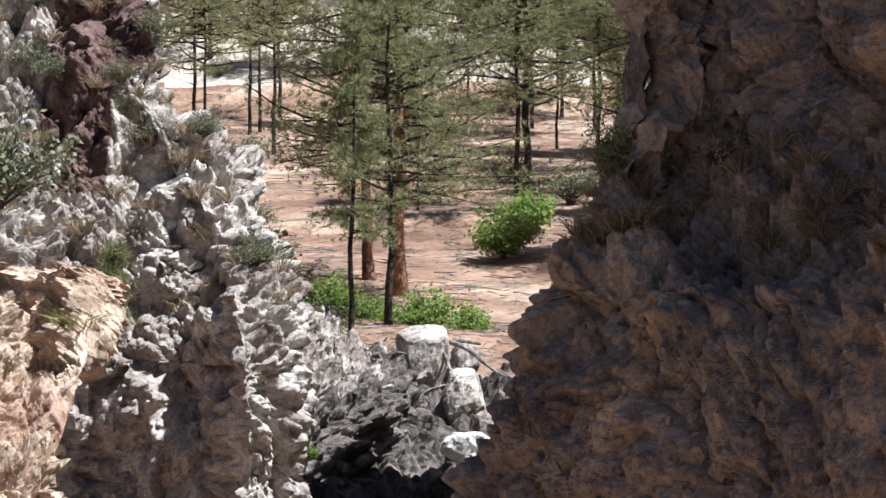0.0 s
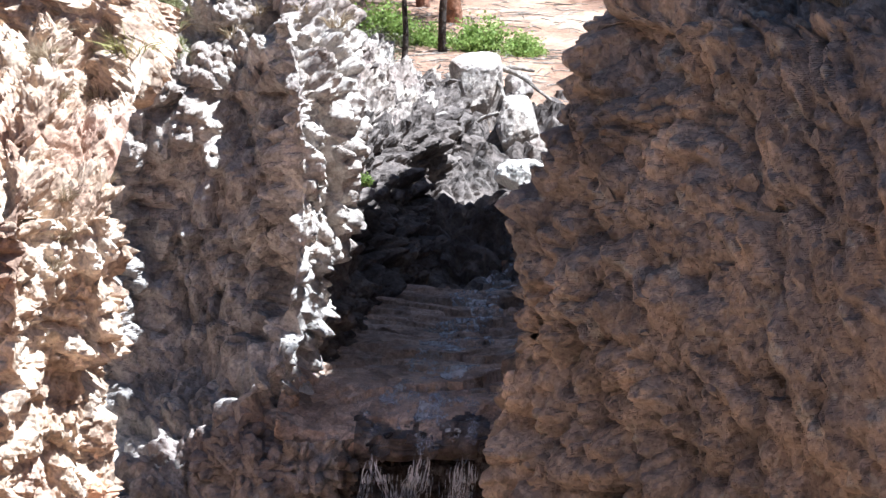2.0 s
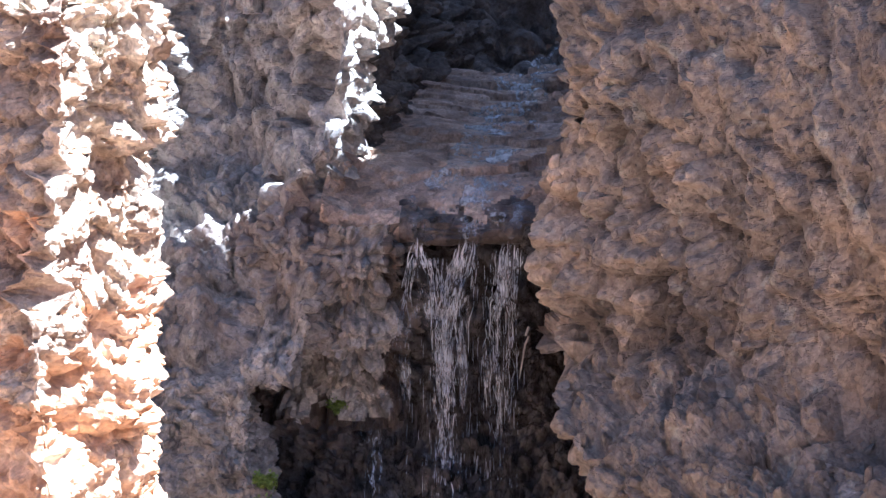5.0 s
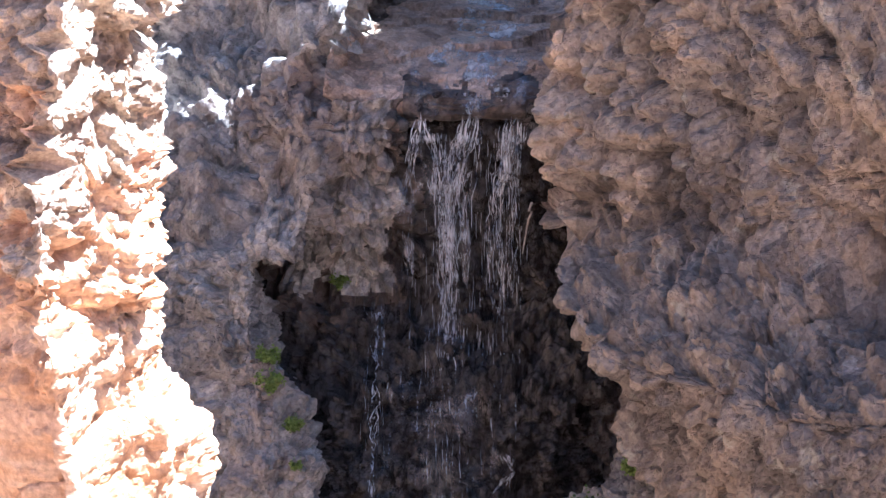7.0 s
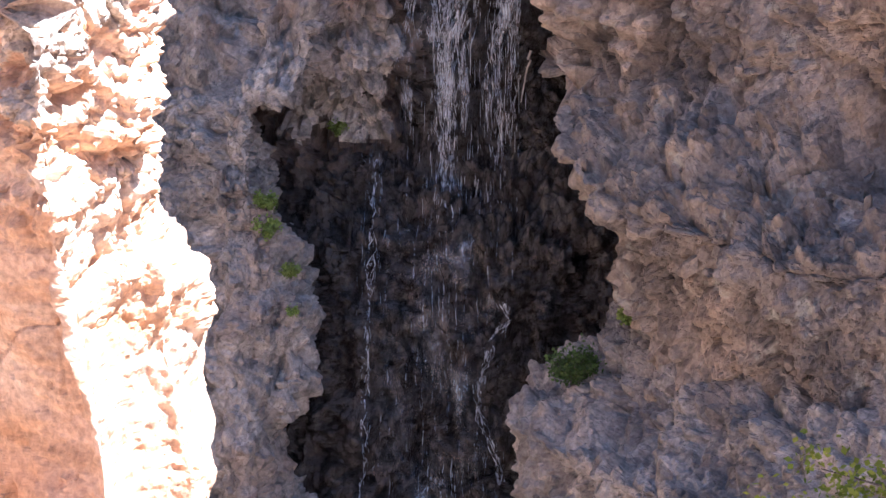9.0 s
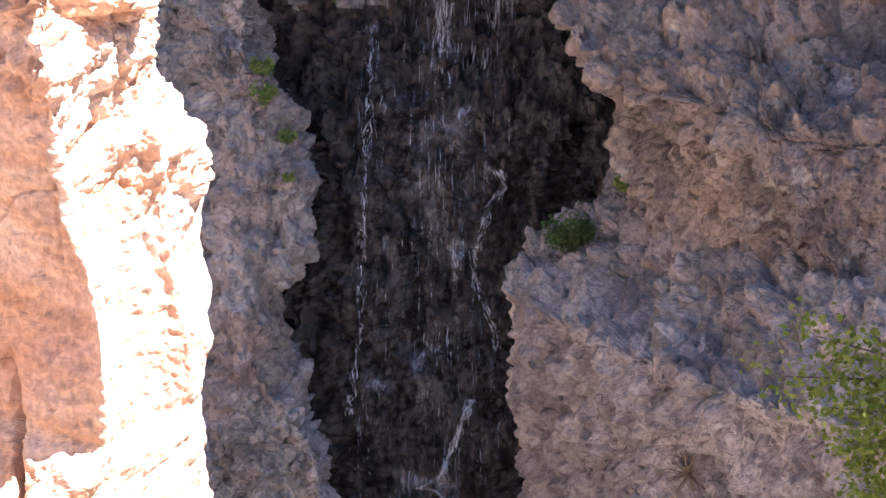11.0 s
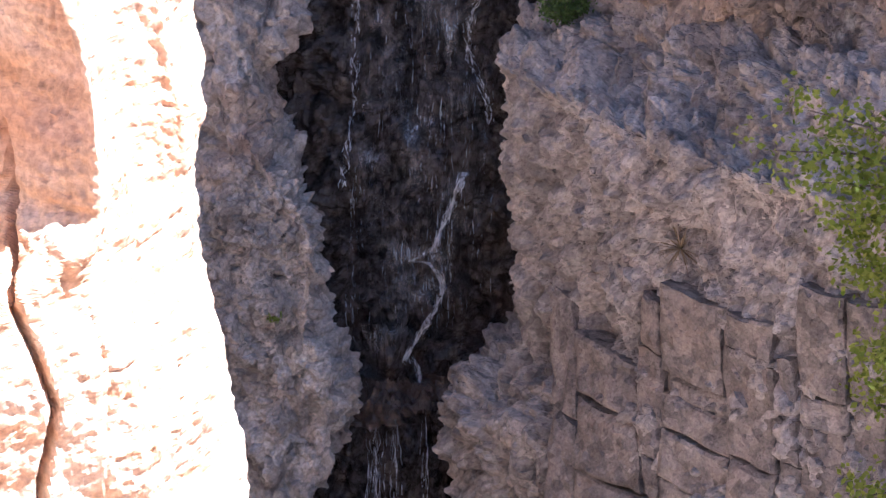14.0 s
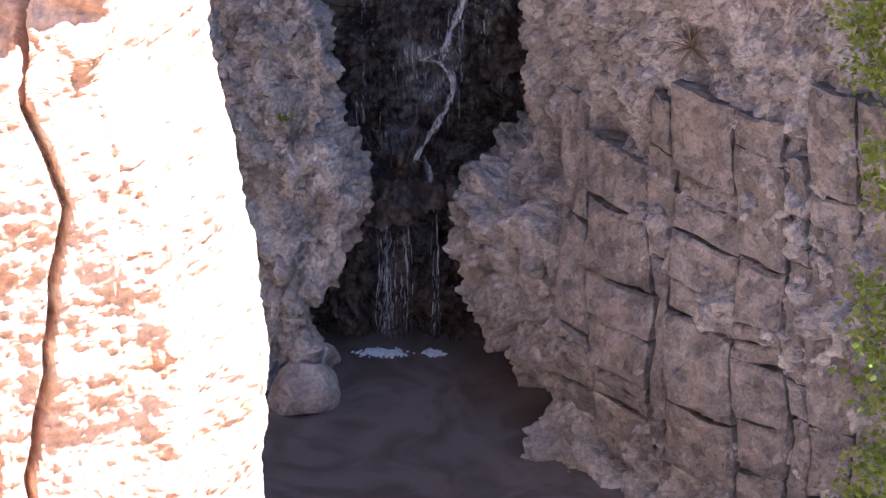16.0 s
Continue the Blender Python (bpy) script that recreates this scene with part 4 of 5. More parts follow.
def stream_water():
    """Shallow water over the bedrock above the lip."""
    pts = bed_grid[:, :, :]
    reach = pts[..., 1].mean(1)
    keep = np.nonzero((reach > 86.3) & (reach < 103))[0]
    g = []
    for j in keep:
        y = reach[j]
        cx = np.interp(y, [86, 90, 96, 101, 103], [-1.7, -1.5, -0.9, 0.1, 0.5])
        half = np.interp(y, [86, 88, 96, 103], [1.25, 0.9, 0.8, 0.6])
        cx += 0.35 * math.sin(y * 1.7) + 0.15 * math.sin(y * 4.1)
        half *= 0.75 + 0.3 * math.sin(y * 2.3 + 1) + 0.15 * math.sin(y * 6.1)
        xs_ = np.linspace(cx - half, cx + half, 24)
        order = np.argsort(pts[j, :, 0])
        g.append(np.stack([xs_, np.interp(xs_, pts[j, order, 0], pts[j, order, 1]), np.interp(xs_, pts[j, order, 0], pts[j, order, 2]) + 0.03], 1))
    g = np.array(g)
    ob = obj_of("stream_water", g.reshape(-1, 3), grid_faces(24, len(g)), FLOW, None, "", True)
    return tagged(ob, "shallow broken water running over bedrock", "stream", kind="structure")


stream_water()


# ---------------------------------------------------------------- boulders
def boulder(name, at, size, material, label, seed, turn=0.0, parent=None):
    """A worn block: a hull with its edges broken and its faces roughened."""
    rng = random.Random(seed)
    bm = bmesh.new()
    bmesh.ops.create_icosphere(bm, subdivisions=4, radius=0.5)
    cuts = [(Vector((rng.gauss(0, 1), rng.gauss(0, 1), rng.gauss(0, 0.8))).normalized(), rng.uniform(0.26, 0.4)) for _ in range(11)]
    for v in bm.verts:
        for n, d in cuts:
            over = v.co.dot(n) - d
            if over > 0:
                v.co -= n * over * 0.92
        v.co *= 1 + 0.05 * noise.noise(v.co * 4 + Vector((seed, 0, 0))) + 0.03 * noise.noise(v.co * 11)
    me = bpy.data.meshes.new(name)
    low = min(v.co.z for v in bm.verts)
    for v in bm.verts:
        v.co.z -= low
    bm.to_mesh(me)
    bm.free()
    me.materials.append(material)
    ob = new(name, me)
    ob.matrix_world = pose(*at, 0, 0, turn) @ Matrix.Diagonal((*size, 1))
    return tagged(ob, label, "boulder", "boulders")


JOINT = rock("brown_jointed_rock", (0.135, 0.12, 0.112), (0.205, 0.184, 0.173), (0.30, 0.27, 0.25), 0.9, stain=(0.22, 0.165, 0.13))


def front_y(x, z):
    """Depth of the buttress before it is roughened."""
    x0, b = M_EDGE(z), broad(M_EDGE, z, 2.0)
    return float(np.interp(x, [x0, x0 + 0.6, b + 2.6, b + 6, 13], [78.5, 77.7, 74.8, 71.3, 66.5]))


def joint_block(wall, material, left_of, right_of, z0, z1, proud, seed):
    """A block between two leaning joints: a worn, slightly turned front and sides that run back into the wall."""
    rng = random.Random(seed)
    runs = (0, 0.012, 0.08, 0.2, 0.35, 0.5, 0.65, 0.8, 0.92, 0.988, 1)
    n = m = len(runs)
    turn, nod = rng.gauss(0, 0.06), rng.gauss(0, 0.07)
    at = np.zeros((m, n, 3))
    deep = np.zeros((m, n))
    for j in range(m):
        for i in range(n):
            u, v = runs[i], runs[j]
            z = z0 + (z1 - z0) * v + 0.05 * math.sin(seed + u * 4)
            a, c = left_of(z) + 0.012, right_of(z) - 0.012
            x = a + (c - a) * u
            at[j, i] = (x, front_y(x, z), z)
            edge = min(u * (c - a), (1 - u) * (c - a), v * (z1 - z0), (1 - v) * (z1 - z0))
            deep[j, i] = proud + turn * (u - 0.5) + nod * (v - 0.5) - 0.10 * max(0, 1 - edge / 0.10) ** 2
    flat = at.reshape(-1, 3)
    deep += (planes(flat, (0.42, 0.5, 0.4), seed, 0.4, 0.1, 0.5) * 0.8 + 0.05 * fbm(flat / 0.5, seed + 1, 3)).reshape(m, n)
    deep[0, :] = deep[-1, :] = deep[:, 0] = deep[:, -1] = -0.7
    at += deep[..., None] * np.array((-0.62, -0.74, 0.12))
    ob = obj_of("block", at.reshape(-1, 3), grid_faces(n, m), material, wall)
    return ob


def jointed_face(wall, material, x0, x1, z0, z1, seed):
    """Columns of joint blocks, their joints leaning, each column broken at its own levels."""
    rng = random.Random(seed)
    joints = [x0]
    while joints[-1] < x1:
        joints.append(joints[-1] + rng.choice((0.45, 0.7, 1.0, 1.45)) * rng.uniform(0.85, 1.15))
    bends = [(rng.uniform(0, 6), rng.gauss(-0.03, 0.02)) for _ in joints]

    def joint(k):
        return lambda z: joints[k] + bends[k][1] * (z - 5) + 0.07 * math.sin(z * 1.3 + bends[k][0])

    for k in range(len(joints) - 1):
        z = z0 + rng.uniform(0, 0.6) - 0.12 * (joints[k] - x0)
        top = z1 - 2.6 * math.exp(-(joints[k] - x0) / 0.9) + rng.uniform(-0.7, 0.4)
        base = rng.gauss(0.16, 0.06)
        while z < top:
            tall = rng.choice((0.4, 0.8, 1.2, 2.2)) * rng.uniform(0.8, 1.2)
            joint_block(wall, material, joint(k), joint(k + 1), z + 0.012, z + tall - 0.012, base + rng.gauss(0, 0.06), rng.randrange(9999))
            z += tall


jointed_face(mound, JOINT, 0.7, 8.2, 1.3, 9.2, 4)


# ---------------------------------------------------------------- plants
BARK = rock("red_pine_bark", (0.10, 0.05, 0.035), (0.24, 0.12, 0.075), (0.40, 0.22, 0.14), 0.4, streak=0.7, bump=0.9)
# Near-black: the dimness of trunks against the light is put into the colour.
BACKLIT_BARK = rock("backlit_pine_bark", (0.02, 0.016, 0.014), (0.045, 0.034, 0.028), (0.09, 0.068, 0.055), 0.4, streak=0.7, bump=0.9)
NEEDLE = leafy("pine_needles", (0.17, 0.175, 0.075), (0.36, 0.36, 0.18))
LEAF = leafy("fresh_green_leaves", (0.15, 0.22, 0.045), (0.34, 0.44, 0.13), 0.45)
SAGE = leafy("grey_green_leaves", (0.12, 0.13, 0.075), (0.25, 0.26, 0.15), 0.3)
STRAW = leafy("dry_grass", (0.22, 0.16, 0.10), (0.42, 0.34, 0.22), 0.3)
YELLOW = leafy("yellow_green_grass", (0.20, 0.19, 0.06), (0.36, 0.33, 0.12), 0.35)
TWIG = rock("grey_twigs", (0.08, 0.065, 0.055), (0.14, 0.115, 0.10), (0.22, 0.19, 0.165), 0.5)


def tube(path, radii, sides, vs, fs):
    """A tapered tube along path."""
    path = [Vector(p) for p in path]
    base = len(vs)
    for k, (p, r) in enumerate(zip(path, radii)):
        d = (path[min(k + 1, len(path) - 1)] - path[max(k - 1, 0)]).normalized()
        a = d.orthogonal().normalized() if abs(d.z) > 0.9 else d.cross(Vector((0, 0, 1))).normalized()
        b = d.cross(a)
        for s in range(sides):
            t = 2 * math.pi * s / sides
            vs.append(p + (a * math.cos(t) + b * math.sin(t)) * r)
    for k in range(len(path) - 1):
        for s in range(sides):
            q = base + k * sides
            fs.append((q + s, q + (s + 1) % sides, q + sides + (s + 1) % sides, q + sides + s))


def tuft(rng, at, way, length, n, width, vs, fs, spread=0.7):
    """Needles or blades that burst from a point."""
    for _ in range(n):
        d = (way + Vector((rng.gauss(0, 1), rng.gauss(0, 1), rng.gauss(0, 1))) * spread).normalized()
        side = d.cross(Vector((rng.gauss(0, 1), rng.gauss(0, 1), rng.gauss(0, 1)))).normalized() * width
        ln = length * rng.uniform(0.6, 1.15)
        b = len(vs)
        vs.extend([at - side, at + side, at + d * ln])
        fs.append((b, b + 1, b + 2))


def pine(name, height, dia, low, reach, seed, bark, label, dense=1.0, lean=0.0):
    """A pine: trunk, dead and living limbs, tufts of needles from height low up."""
    rng = random.Random(seed)
    root = new(name)
    vs, fs = [], []
    bends = [(rng.gauss(0, 0.05), rng.gauss(0, 0.05)) for _ in range(14)]
    path = [(bends[k][0] + lean * k / 13, bends[k][1], height * k / 13 - 0.3) for k in range(14)]
    tube(path, [dia / 2 * (1.25 if k == 0 else 1 - 0.9 * k / 13) for k in range(14)], 9, vs, fs)
    obj_of("trunk", vs, fs, bark, root, "", True)
    lv, lf, nv_, nf = [], [], [], []
    z = low * 0.45
    while z < height:
        t = z / height
        live = z > low
        size = reach * (0.55 + 0.45 * math.sin(math.pi * min(1, (z - low) / (height - low) * 0.8 + 0.25))) * (1.05 - 0.7 * max(0, t - 0.3)) if live else reach * 0.25
        a = rng.uniform(0, 2 * math.pi)
        size *= rng.uniform(0.6, 1.1)
        way = Vector((math.cos(a), math.sin(a), rng.uniform(-0.25, 0.25)))
        at = Vector((lean * t, 0, z))
        pts = [at]
        for k in range(5):
            way = (way + Vector((rng.gauss(0, .15), rng.gauss(0, .15), rng.gauss(0.03, .12)))).normalized()
            pts.append(pts[-1] + way * size / 5)
        r0 = 0.012 + 0.016 * size
        tube(pts, [r0 * (1 - 0.17 * k) for k in range(6)], 4, lv, lf)
        if live:
            for k in range(1, 6):
                for _ in range(max(1, round((3 + k) * dense))):
                    off = Vector((rng.gauss(0, .3), rng.gauss(0, .3), rng.gauss(0.02, .2))) * (0.35 + size * 0.17)
                    tip = pts[k] + off
                    if rng.random() < 0.3:
                        tube([pts[k], pts[k] + off * 0.5 + Vector((0, 0, -0.03)), tip], [0.008, 0.006, 0.004], 3, lv, lf)
                    tuft(rng, tip, (off.normalized() + Vector((0, 0, 0.4))).normalized(), 0.28, 12, 0.014, nv_, nf, 0.75)
        z += rng.uniform(0.10, 0.30) / dense if live else rng.uniform(0.3, 0.9)
    tagged(obj_of("branching", lv, lf, BACKLIT_BARK, root, "", True), kind="stuff")
    obj_of("crown", nv_, nf, NEEDLE, root, "tufts of grey-green needles")
    return tagged(root, label, "pine tree", "pines of the forest")


def ground_z(x, y):
    return float(ground_height(np.array([x]), np.array([y]))[0])


def stand(ob, x, y, turn=0.0, scale=1.0, sink=0.1):
    ob.matrix_world = pose(x, y, ground_z(x, y) - sink, 0, 0, turn) @ Matrix.Diagonal((scale, scale, scale, 1))
    return ob


RED = "tall ponderosa pine with red plated bark, standing on needle litter"
THIN = "slender dark pine with bare lower trunk on needle litter"
giant = stand(pine("pine_tree", 17, 0.62, 3.2, 5.4, 1, BARK, RED, 1.7), -1.6, 129)
# Copies behind the right cliff, added to throw shadow bands on the forest floor.
for x, y, turn, size in ((10.6, 138, 50, 1.0), (11.4, 152, 130, 1.1), (11.0, 168, 200, 1.05), (12.2, 184, 290, 1.1)):
    stand(copy_thing(giant, Matrix.Identity(4)), x, y, turn, size)
stand(pine("pine_tree", 15, 0.46, 3.8, 4.0, 2, BARK, RED, 1.3), -2.85, 134)
stand(pine("pine_tree", 14, 0.30, 4.0, 3.2, 3, BACKLIT_BARK, "dark slender pine growing beside the red-barked one"), -1.8, 121)
stand(pine("pine_tree", 12, 0.24, 4.4, 1.6, 4, BACKLIT_BARK, THIN, lean=0.3), -3.05, 115)
pair = stand(pine("pine_tree", 16, 0.25, 4.8, 3.8, 5, BACKLIT_BARK, THIN, 1.3), 3.05, 150)
stand(pine("pine_tree", 17, 0.38, 4.4, 4.0, 6, BACKLIT_BARK, "dark pine with a full crown low on its trunk", 1.4), 3.65, 157)
far = stand(pine("pine_tree", 15, 0.22, 4.6, 3.9, 7, BACKLIT_BARK, THIN, 1.25), -8.9, 190)
for x, y, turn, s in ((-10.7, 200, 40, 1.0), (-10.3, 203, 100, 0.95), (-9.6, 212, 170, 1.1), (7.1, 215, 30, 1.05), (10.3, 210, 200, 1.0), (1.46, 211, 260, 0.8), (-13.5, 196, 300, 1.1), (-16.5, 205, 20, 1.0),
                      (-5.5, 222, 80, 1.1), (4.2, 226, 140, 1.1), (12.5, 228, 50, 1.0), (-1.06, 152, 220, 0.5), (-12.0, 182, 250, 0.9), (-14.5, 225, 90, 1.2), (6.0, 190, 310, 0.75),
                      # Mostly out of view: added so their shadows fall on the forest floor.
                      (13, 128, 10, 0.9), (17, 140, 60, 1.0), (14, 152, 110, 1.1), (19, 166, 160, 1.1), (13, 175, 210, 1.0), (9.5, 140, 20, 0.8), (15, 188, 280, 1.1), (10, 163, 330, 1.0), (7.6, 176, 15, 1.05), (9.0, 186, 75, 1.0), (5.0, 203, 135, 1.1), (8.4, 200, 195, 1.1), (-3.5, 208, 255, 1.0), (0.5, 236, 290, 1.2), (-8.0, 238, 40, 1.2), (8.0, 240, 110, 1.2)):
    o = copy_thing(far, Matrix.Identity(4))
    stand(o, x, y, turn, s)


def shrub(name, size, stems, leaves, leaf, material, seed, label, category="shrub", leaf_shape=0.45):
    """Stems that fork from the ground, with small folded leaves in clumps. size: (x, y, z) half-widths and height."""
    rng = random.Random(seed)
    root = new(name)
    vs, fs, lv, lf = [], [], [], []
    tips = []
    for _ in range(stems):
        a = rng.uniform(0, 2 * math.pi)
        r = rng.random() ** 0.5
        end = Vector((math.cos(a) * r * size[0], math.sin(a) * r * size[1], size[2] * rng.uniform(0.45, 1.0) * (1.05 - 0.5 * r * r)))
        mid = Vector((end.x * 0.35, end.y * 0.35, end.z * 0.55)) + Vector((rng.gauss(0, .05), rng.gauss(0, .05), 0)) * size[2]
        tube([(rng.gauss(0, .04), rng.gauss(0, .04), 0), mid, end], [0.014 * size[2] + .004, 0.008 * size[2] + .003, 0.004], 4, vs, fs)
        tips += [(mid, 0.6), (mid.lerp(end, 0.5), 0.9), (end, 1.0)]
    for _ in range(leaves):
        at, k = rng.choice(tips)
        p = at + Vector((rng.gauss(0, .14) * size[0], rng.gauss(0, .14) * size[1], rng.gauss(0, .10) * size[2])) * k
        if p.z < 0.02:
            continue
        d = Vector((rng.gauss(0, 1), rng.gauss(0, 1), rng.gauss(0.2, .8))).normalized()
        side = d.cross(Vector((rng.gauss(0, 1), rng.gauss(0, 1), rng.gauss(0, 1)))).normalized()
        ln = leaf * rng.uniform(0.6, 1.3)
        b = len(lv)
        lv.extend([p, p + d * ln * 0.5 + side * ln * leaf_shape, p + d * ln, p + d * ln * 0.5 - side * ln * leaf_shape])
        lf.append((b, b + 1, b + 2, b + 3))
    obj_of("woody_stem", vs, fs, TWIG, root, "", True)
    obj_of("foliage", lv, lf, material, root)
    return tagged(root, label, category)


def grass(name, size, n, material, seed, label):
    """A clump of curved blades."""
    rng = random.Random(seed)
    vs, fs = [], []
    for _ in range(n):
        a, r = rng.uniform(0, 2 * math.pi), rng.random() ** 0.7 * size * 0.35
        p = Vector((math.cos(a) * r, math.sin(a) * r, -0.03))
        d = Vector((math.cos(a) * 0.6 + rng.gauss(0, .35), math.sin(a) * 0.6 + rng.gauss(0, .35), 1.0)).normalized()
        w = d.cross(Vector((rng.gauss(0, 1), rng.gauss(0, 1), 0.1))).normalized() * 0.012 * (0.5 + size)
        ln = size * rng.uniform(0.5, 1.15)
        m = p + d * ln * 0.55
        e_ = m + (d + Vector((d.x * 1.2, d.y * 1.2, -0.45))).normalized() * ln * 0.5
        b = len(vs)
        vs.extend([p - w, p + w, m + w * 0.7, m - w * 0.7, e_])
        fs.append((b, b + 1, b + 2, b + 3))
        fs.append((b + 3, b + 2, b + 4, b + 4))
    me = bpy.data.meshes.new(name)
    me.from_pydata([tuple(v) for v in vs], [], [f if f[2] != f[3] else f[:3] for f in fs])
    me.materials.append(material)
    return tagged(new(name, me), label, "grass tuft", "grass tufts")


# green bushes of the valley floor
green = shrub("green_bush", (1.35, 1.2, 1.9), 60, 3600, 0.14, LEAF, 21, "bright green leafy bush on the forest floor", "bush")
stand(green, 2.35, 139)
b2 = shrub("green_bush", (1.5, 1.0, 1.25), 60, 3600, 0.12, LEAF, 22, "bright green thicket beside the fallen logs", "bush")
stand(b2, -0.5, 122)
o = copy_thing(b2, Matrix.Identity(4)); stand(o, 0.95, 121.0, 70, 0.7)
o = copy_thing(b2, Matrix.Identity(4)); stand(o, -2.6, 123, 160, 0.8)
o = copy_thing(green, Matrix.Identity(4)); stand(o, 3.4, 146, 90, 1.0)
o = copy_thing(green, Matrix.Identity(4)); stand(o, -4.1, 124, 140, 0.9)
sage = shrub("grey_bush", (0.9, 0.9, 1.2), 46, 1800, 0.075, SAGE, 23, "sparse grey-green shrub on dry stony ground")
stand(sage, -5.0, 113)
for x, y, turn, size in ((-4.4, 118, 40, 1.3), (-5.6, 121, 110, 1.5), (-3.9, 121, 200, 1.1), (-6.4, 128, 260, 1.7), (-7.6, 136, 330, 1.9), (5.6, 158, 80, 1.6), (3.0, 168, 150, 1.4)):
    stand(copy_thing(sage, Matrix.Identity(4)), x, y, turn, size)

# ---------------------------------------------------------------- rocks of the gorge head
CREAM = rock("white_stone", (0.62, 0.59, 0.54), (0.76, 0.73, 0.68), (0.82, 0.80, 0.76), 0.9, stain=(0.4, 0.34, 0.28), stain_amount=0.3)
boulder("boulder", (0.75, 106.6, 26.55), (1.7, 1.2, 1.1), CREAM, "near-white slab lying in the stream bed", 3, 10)
boulder("boulder", (-0.55, 114.2, 27.6), (2.4, 2.0, 2.9), PALE, "large pale grey boulder under fallen logs", 5, 30)
boulder("boulder", (0.6, 111.3, 27.2), (2.3, 1.7, 1.9), PALE, "pale grey boulder with a mossy foot", 7, 70)
boulder("boulder", (1.35, 110.4, 26.9), (1.2, 1.0, 1.0), PALE, "small pale boulder beside the stream", 9, 120)
boulder("boulder", (0.35, 108.8, 26.6), (1.1, 1.0, 0.8), CREAM, "small near-white boulder in the stream bed", 11, 15)
boulder("boulder", (0.7, 115.4, 28.2), (1.3, 1.0, 1.3), GREY, "grey boulder half hidden behind logs", 13, 50)
boulder("boulder", (1.05, 105.2, 25.5), (0.8, 0.6, 0.4), PALE, "low pale boulder in the stream bed", 15, 80)
boulder("boulder", (-5.4, 77.6, -0.4), (2.0, 1.7, 1.6), GREY, "rounded grey boulder at the edge of the pool", 17, 40)
boulder("boulder", (4.6, 84.9, 34.6), (1.1, 0.9, 0.6), GREY, "flat grey rock on the grassy ledge", 19, 20)


LOGWOOD = rock("weathered_wood", (0.16, 0.14, 0.12), (0.30, 0.27, 0.24), (0.45, 0.42, 0.38), 0.4, streak=0.5)


def log(points, r, seed):
    rng = random.Random(seed)
    vs, fs = [], []
    path = [Vector(points[0]).lerp(Vector(points[1]), k / 7) + Vector((0, 0, 0.12 * math.sin(k * 0.45))) + Vector((rng.gauss(0, .03), rng.gauss(0, .03), rng.gauss(0, .03))) for k in range(8)]
    tube(path, [r * (1 - 0.08 * k) for k in range(8)], 8, vs, fs)
    for k in (3, 5):
        tube([path[k], path[k] + Vector((rng.gauss(0, .15), rng.gauss(0, .1), rng.uniform(.05, .2)))], [r * 0.35, r * 0.12], 5, vs, fs)
    ob = obj_of("log", vs, fs, LOGWOOD, None, "", True)
    return tagged(ob, "grey barkless fallen log lying across boulders", "log", "fallen logs")


log([(-1.6, 115.2, 29.2), (1.2, 115.8, 29.35)], 0.13, 1)
log([(-0.35, 114.0, 29.75), (0.55, 113.0, 28.3)], 0.11, 2)
log([(0.05, 115.0, 29.55), (1.75, 114.0, 28.6)], 0.10, 3)
log([(-0.6, 112.4, 28.1), (0.5, 112.0, 28.35)], 0.07, 4)
stick = log([(-0.27, 81.2, 21.75), (-0.5, 81.0, 20.6)], 0.03, 5)
tagged(stick, "thin pale dead branch hanging beside the falls", "branch", "hanging branches")

# ---------------------------------------------------------------- stones set in the cliffs
stones_on(left, left_grid, GREY, 220, (-10.5, -3.5, 0.5, 22, 90), 0.12, 0.5, 1, 1200)
stones_on(right, right_grid, BROWN, 240, (0.2, 10.5, 16, 33, 84), 0.12, 0.6, 2, 1200)
stones_on(mound, mound_grid, PINK, 220, (-1.8, 10, 0.2, 15, 81), 0.12, 0.55, 3, 1200)
stones_on(gorge, gorge_grid, GORGE, 150, (-6, 2, 24, 34, 120), 0.15, 0.6, 4, 500)


# ---------------------------------------------------------------- plants on the cliffs
def on(grid, x, z):
    """The wall's outermost point near x, z."""
    flat = grid.reshape(-1, 3)
    near = np.abs(flat[:, 0] - x) + np.abs(flat[:, 2] - z) < 0.3
    return flat[near][np.argmin(flat[near][:, 1])] if near.any() else flat[np.argmin(np.abs(flat[:, 0] - x) + np.abs(flat[:, 2] - z))]


def root_at(ob, at, turn=0.0, s=1.0, lean=0.0, into=0.06):
    ob.matrix_world = pose(at[0], at[1] + into, at[2] - into * 0.5, lean, 0, turn) @ Matrix.Diagonal((s, s, s, 1))
    return ob


straw = grass("grass_tuft", 0.5, 90, STRAW, 1, "tuft of dry straw-coloured grass on the rock")
yellow = grass("grass_tuft", 0.75, 150, YELLOW, 2, "yellow-green bunch grass on the rock ledge")
root_at(yellow, on(pillar_grid, -6.9, 34.4) + np.array((0, 0.4, 0.1)))
rng = random.Random(40)
slope_spots = pick(rng, left_grid, 110, (-12, -3.6, 32.5, 45, 110))
first = True
for at, way in slope_spots:
    ob = straw if first else straw.copy()
    if not first:
        scene.collection.objects.link(ob)
    first = False
    root_at(ob, at, rng.uniform(0, 360), rng.uniform(0.6, 1.5))
for at, way in pick(rng, right_grid, 90, (2.8, 10.5, 34.3, 37.6, 110)):
    ob = straw.copy()
    scene.collection.objects.link(ob)
    root_at(ob, at, rng.uniform(0, 360), rng.uniform(0.7, 1.7))
for at, way in pick(rng, pillar_grid, 14, (-10, -6.4, 31, 35, 70)):
    ob = straw.copy()
    scene.collection.objects.link(ob)
    root_at(ob, at, rng.uniform(0, 360), rng.uniform(0.5, 1.0))
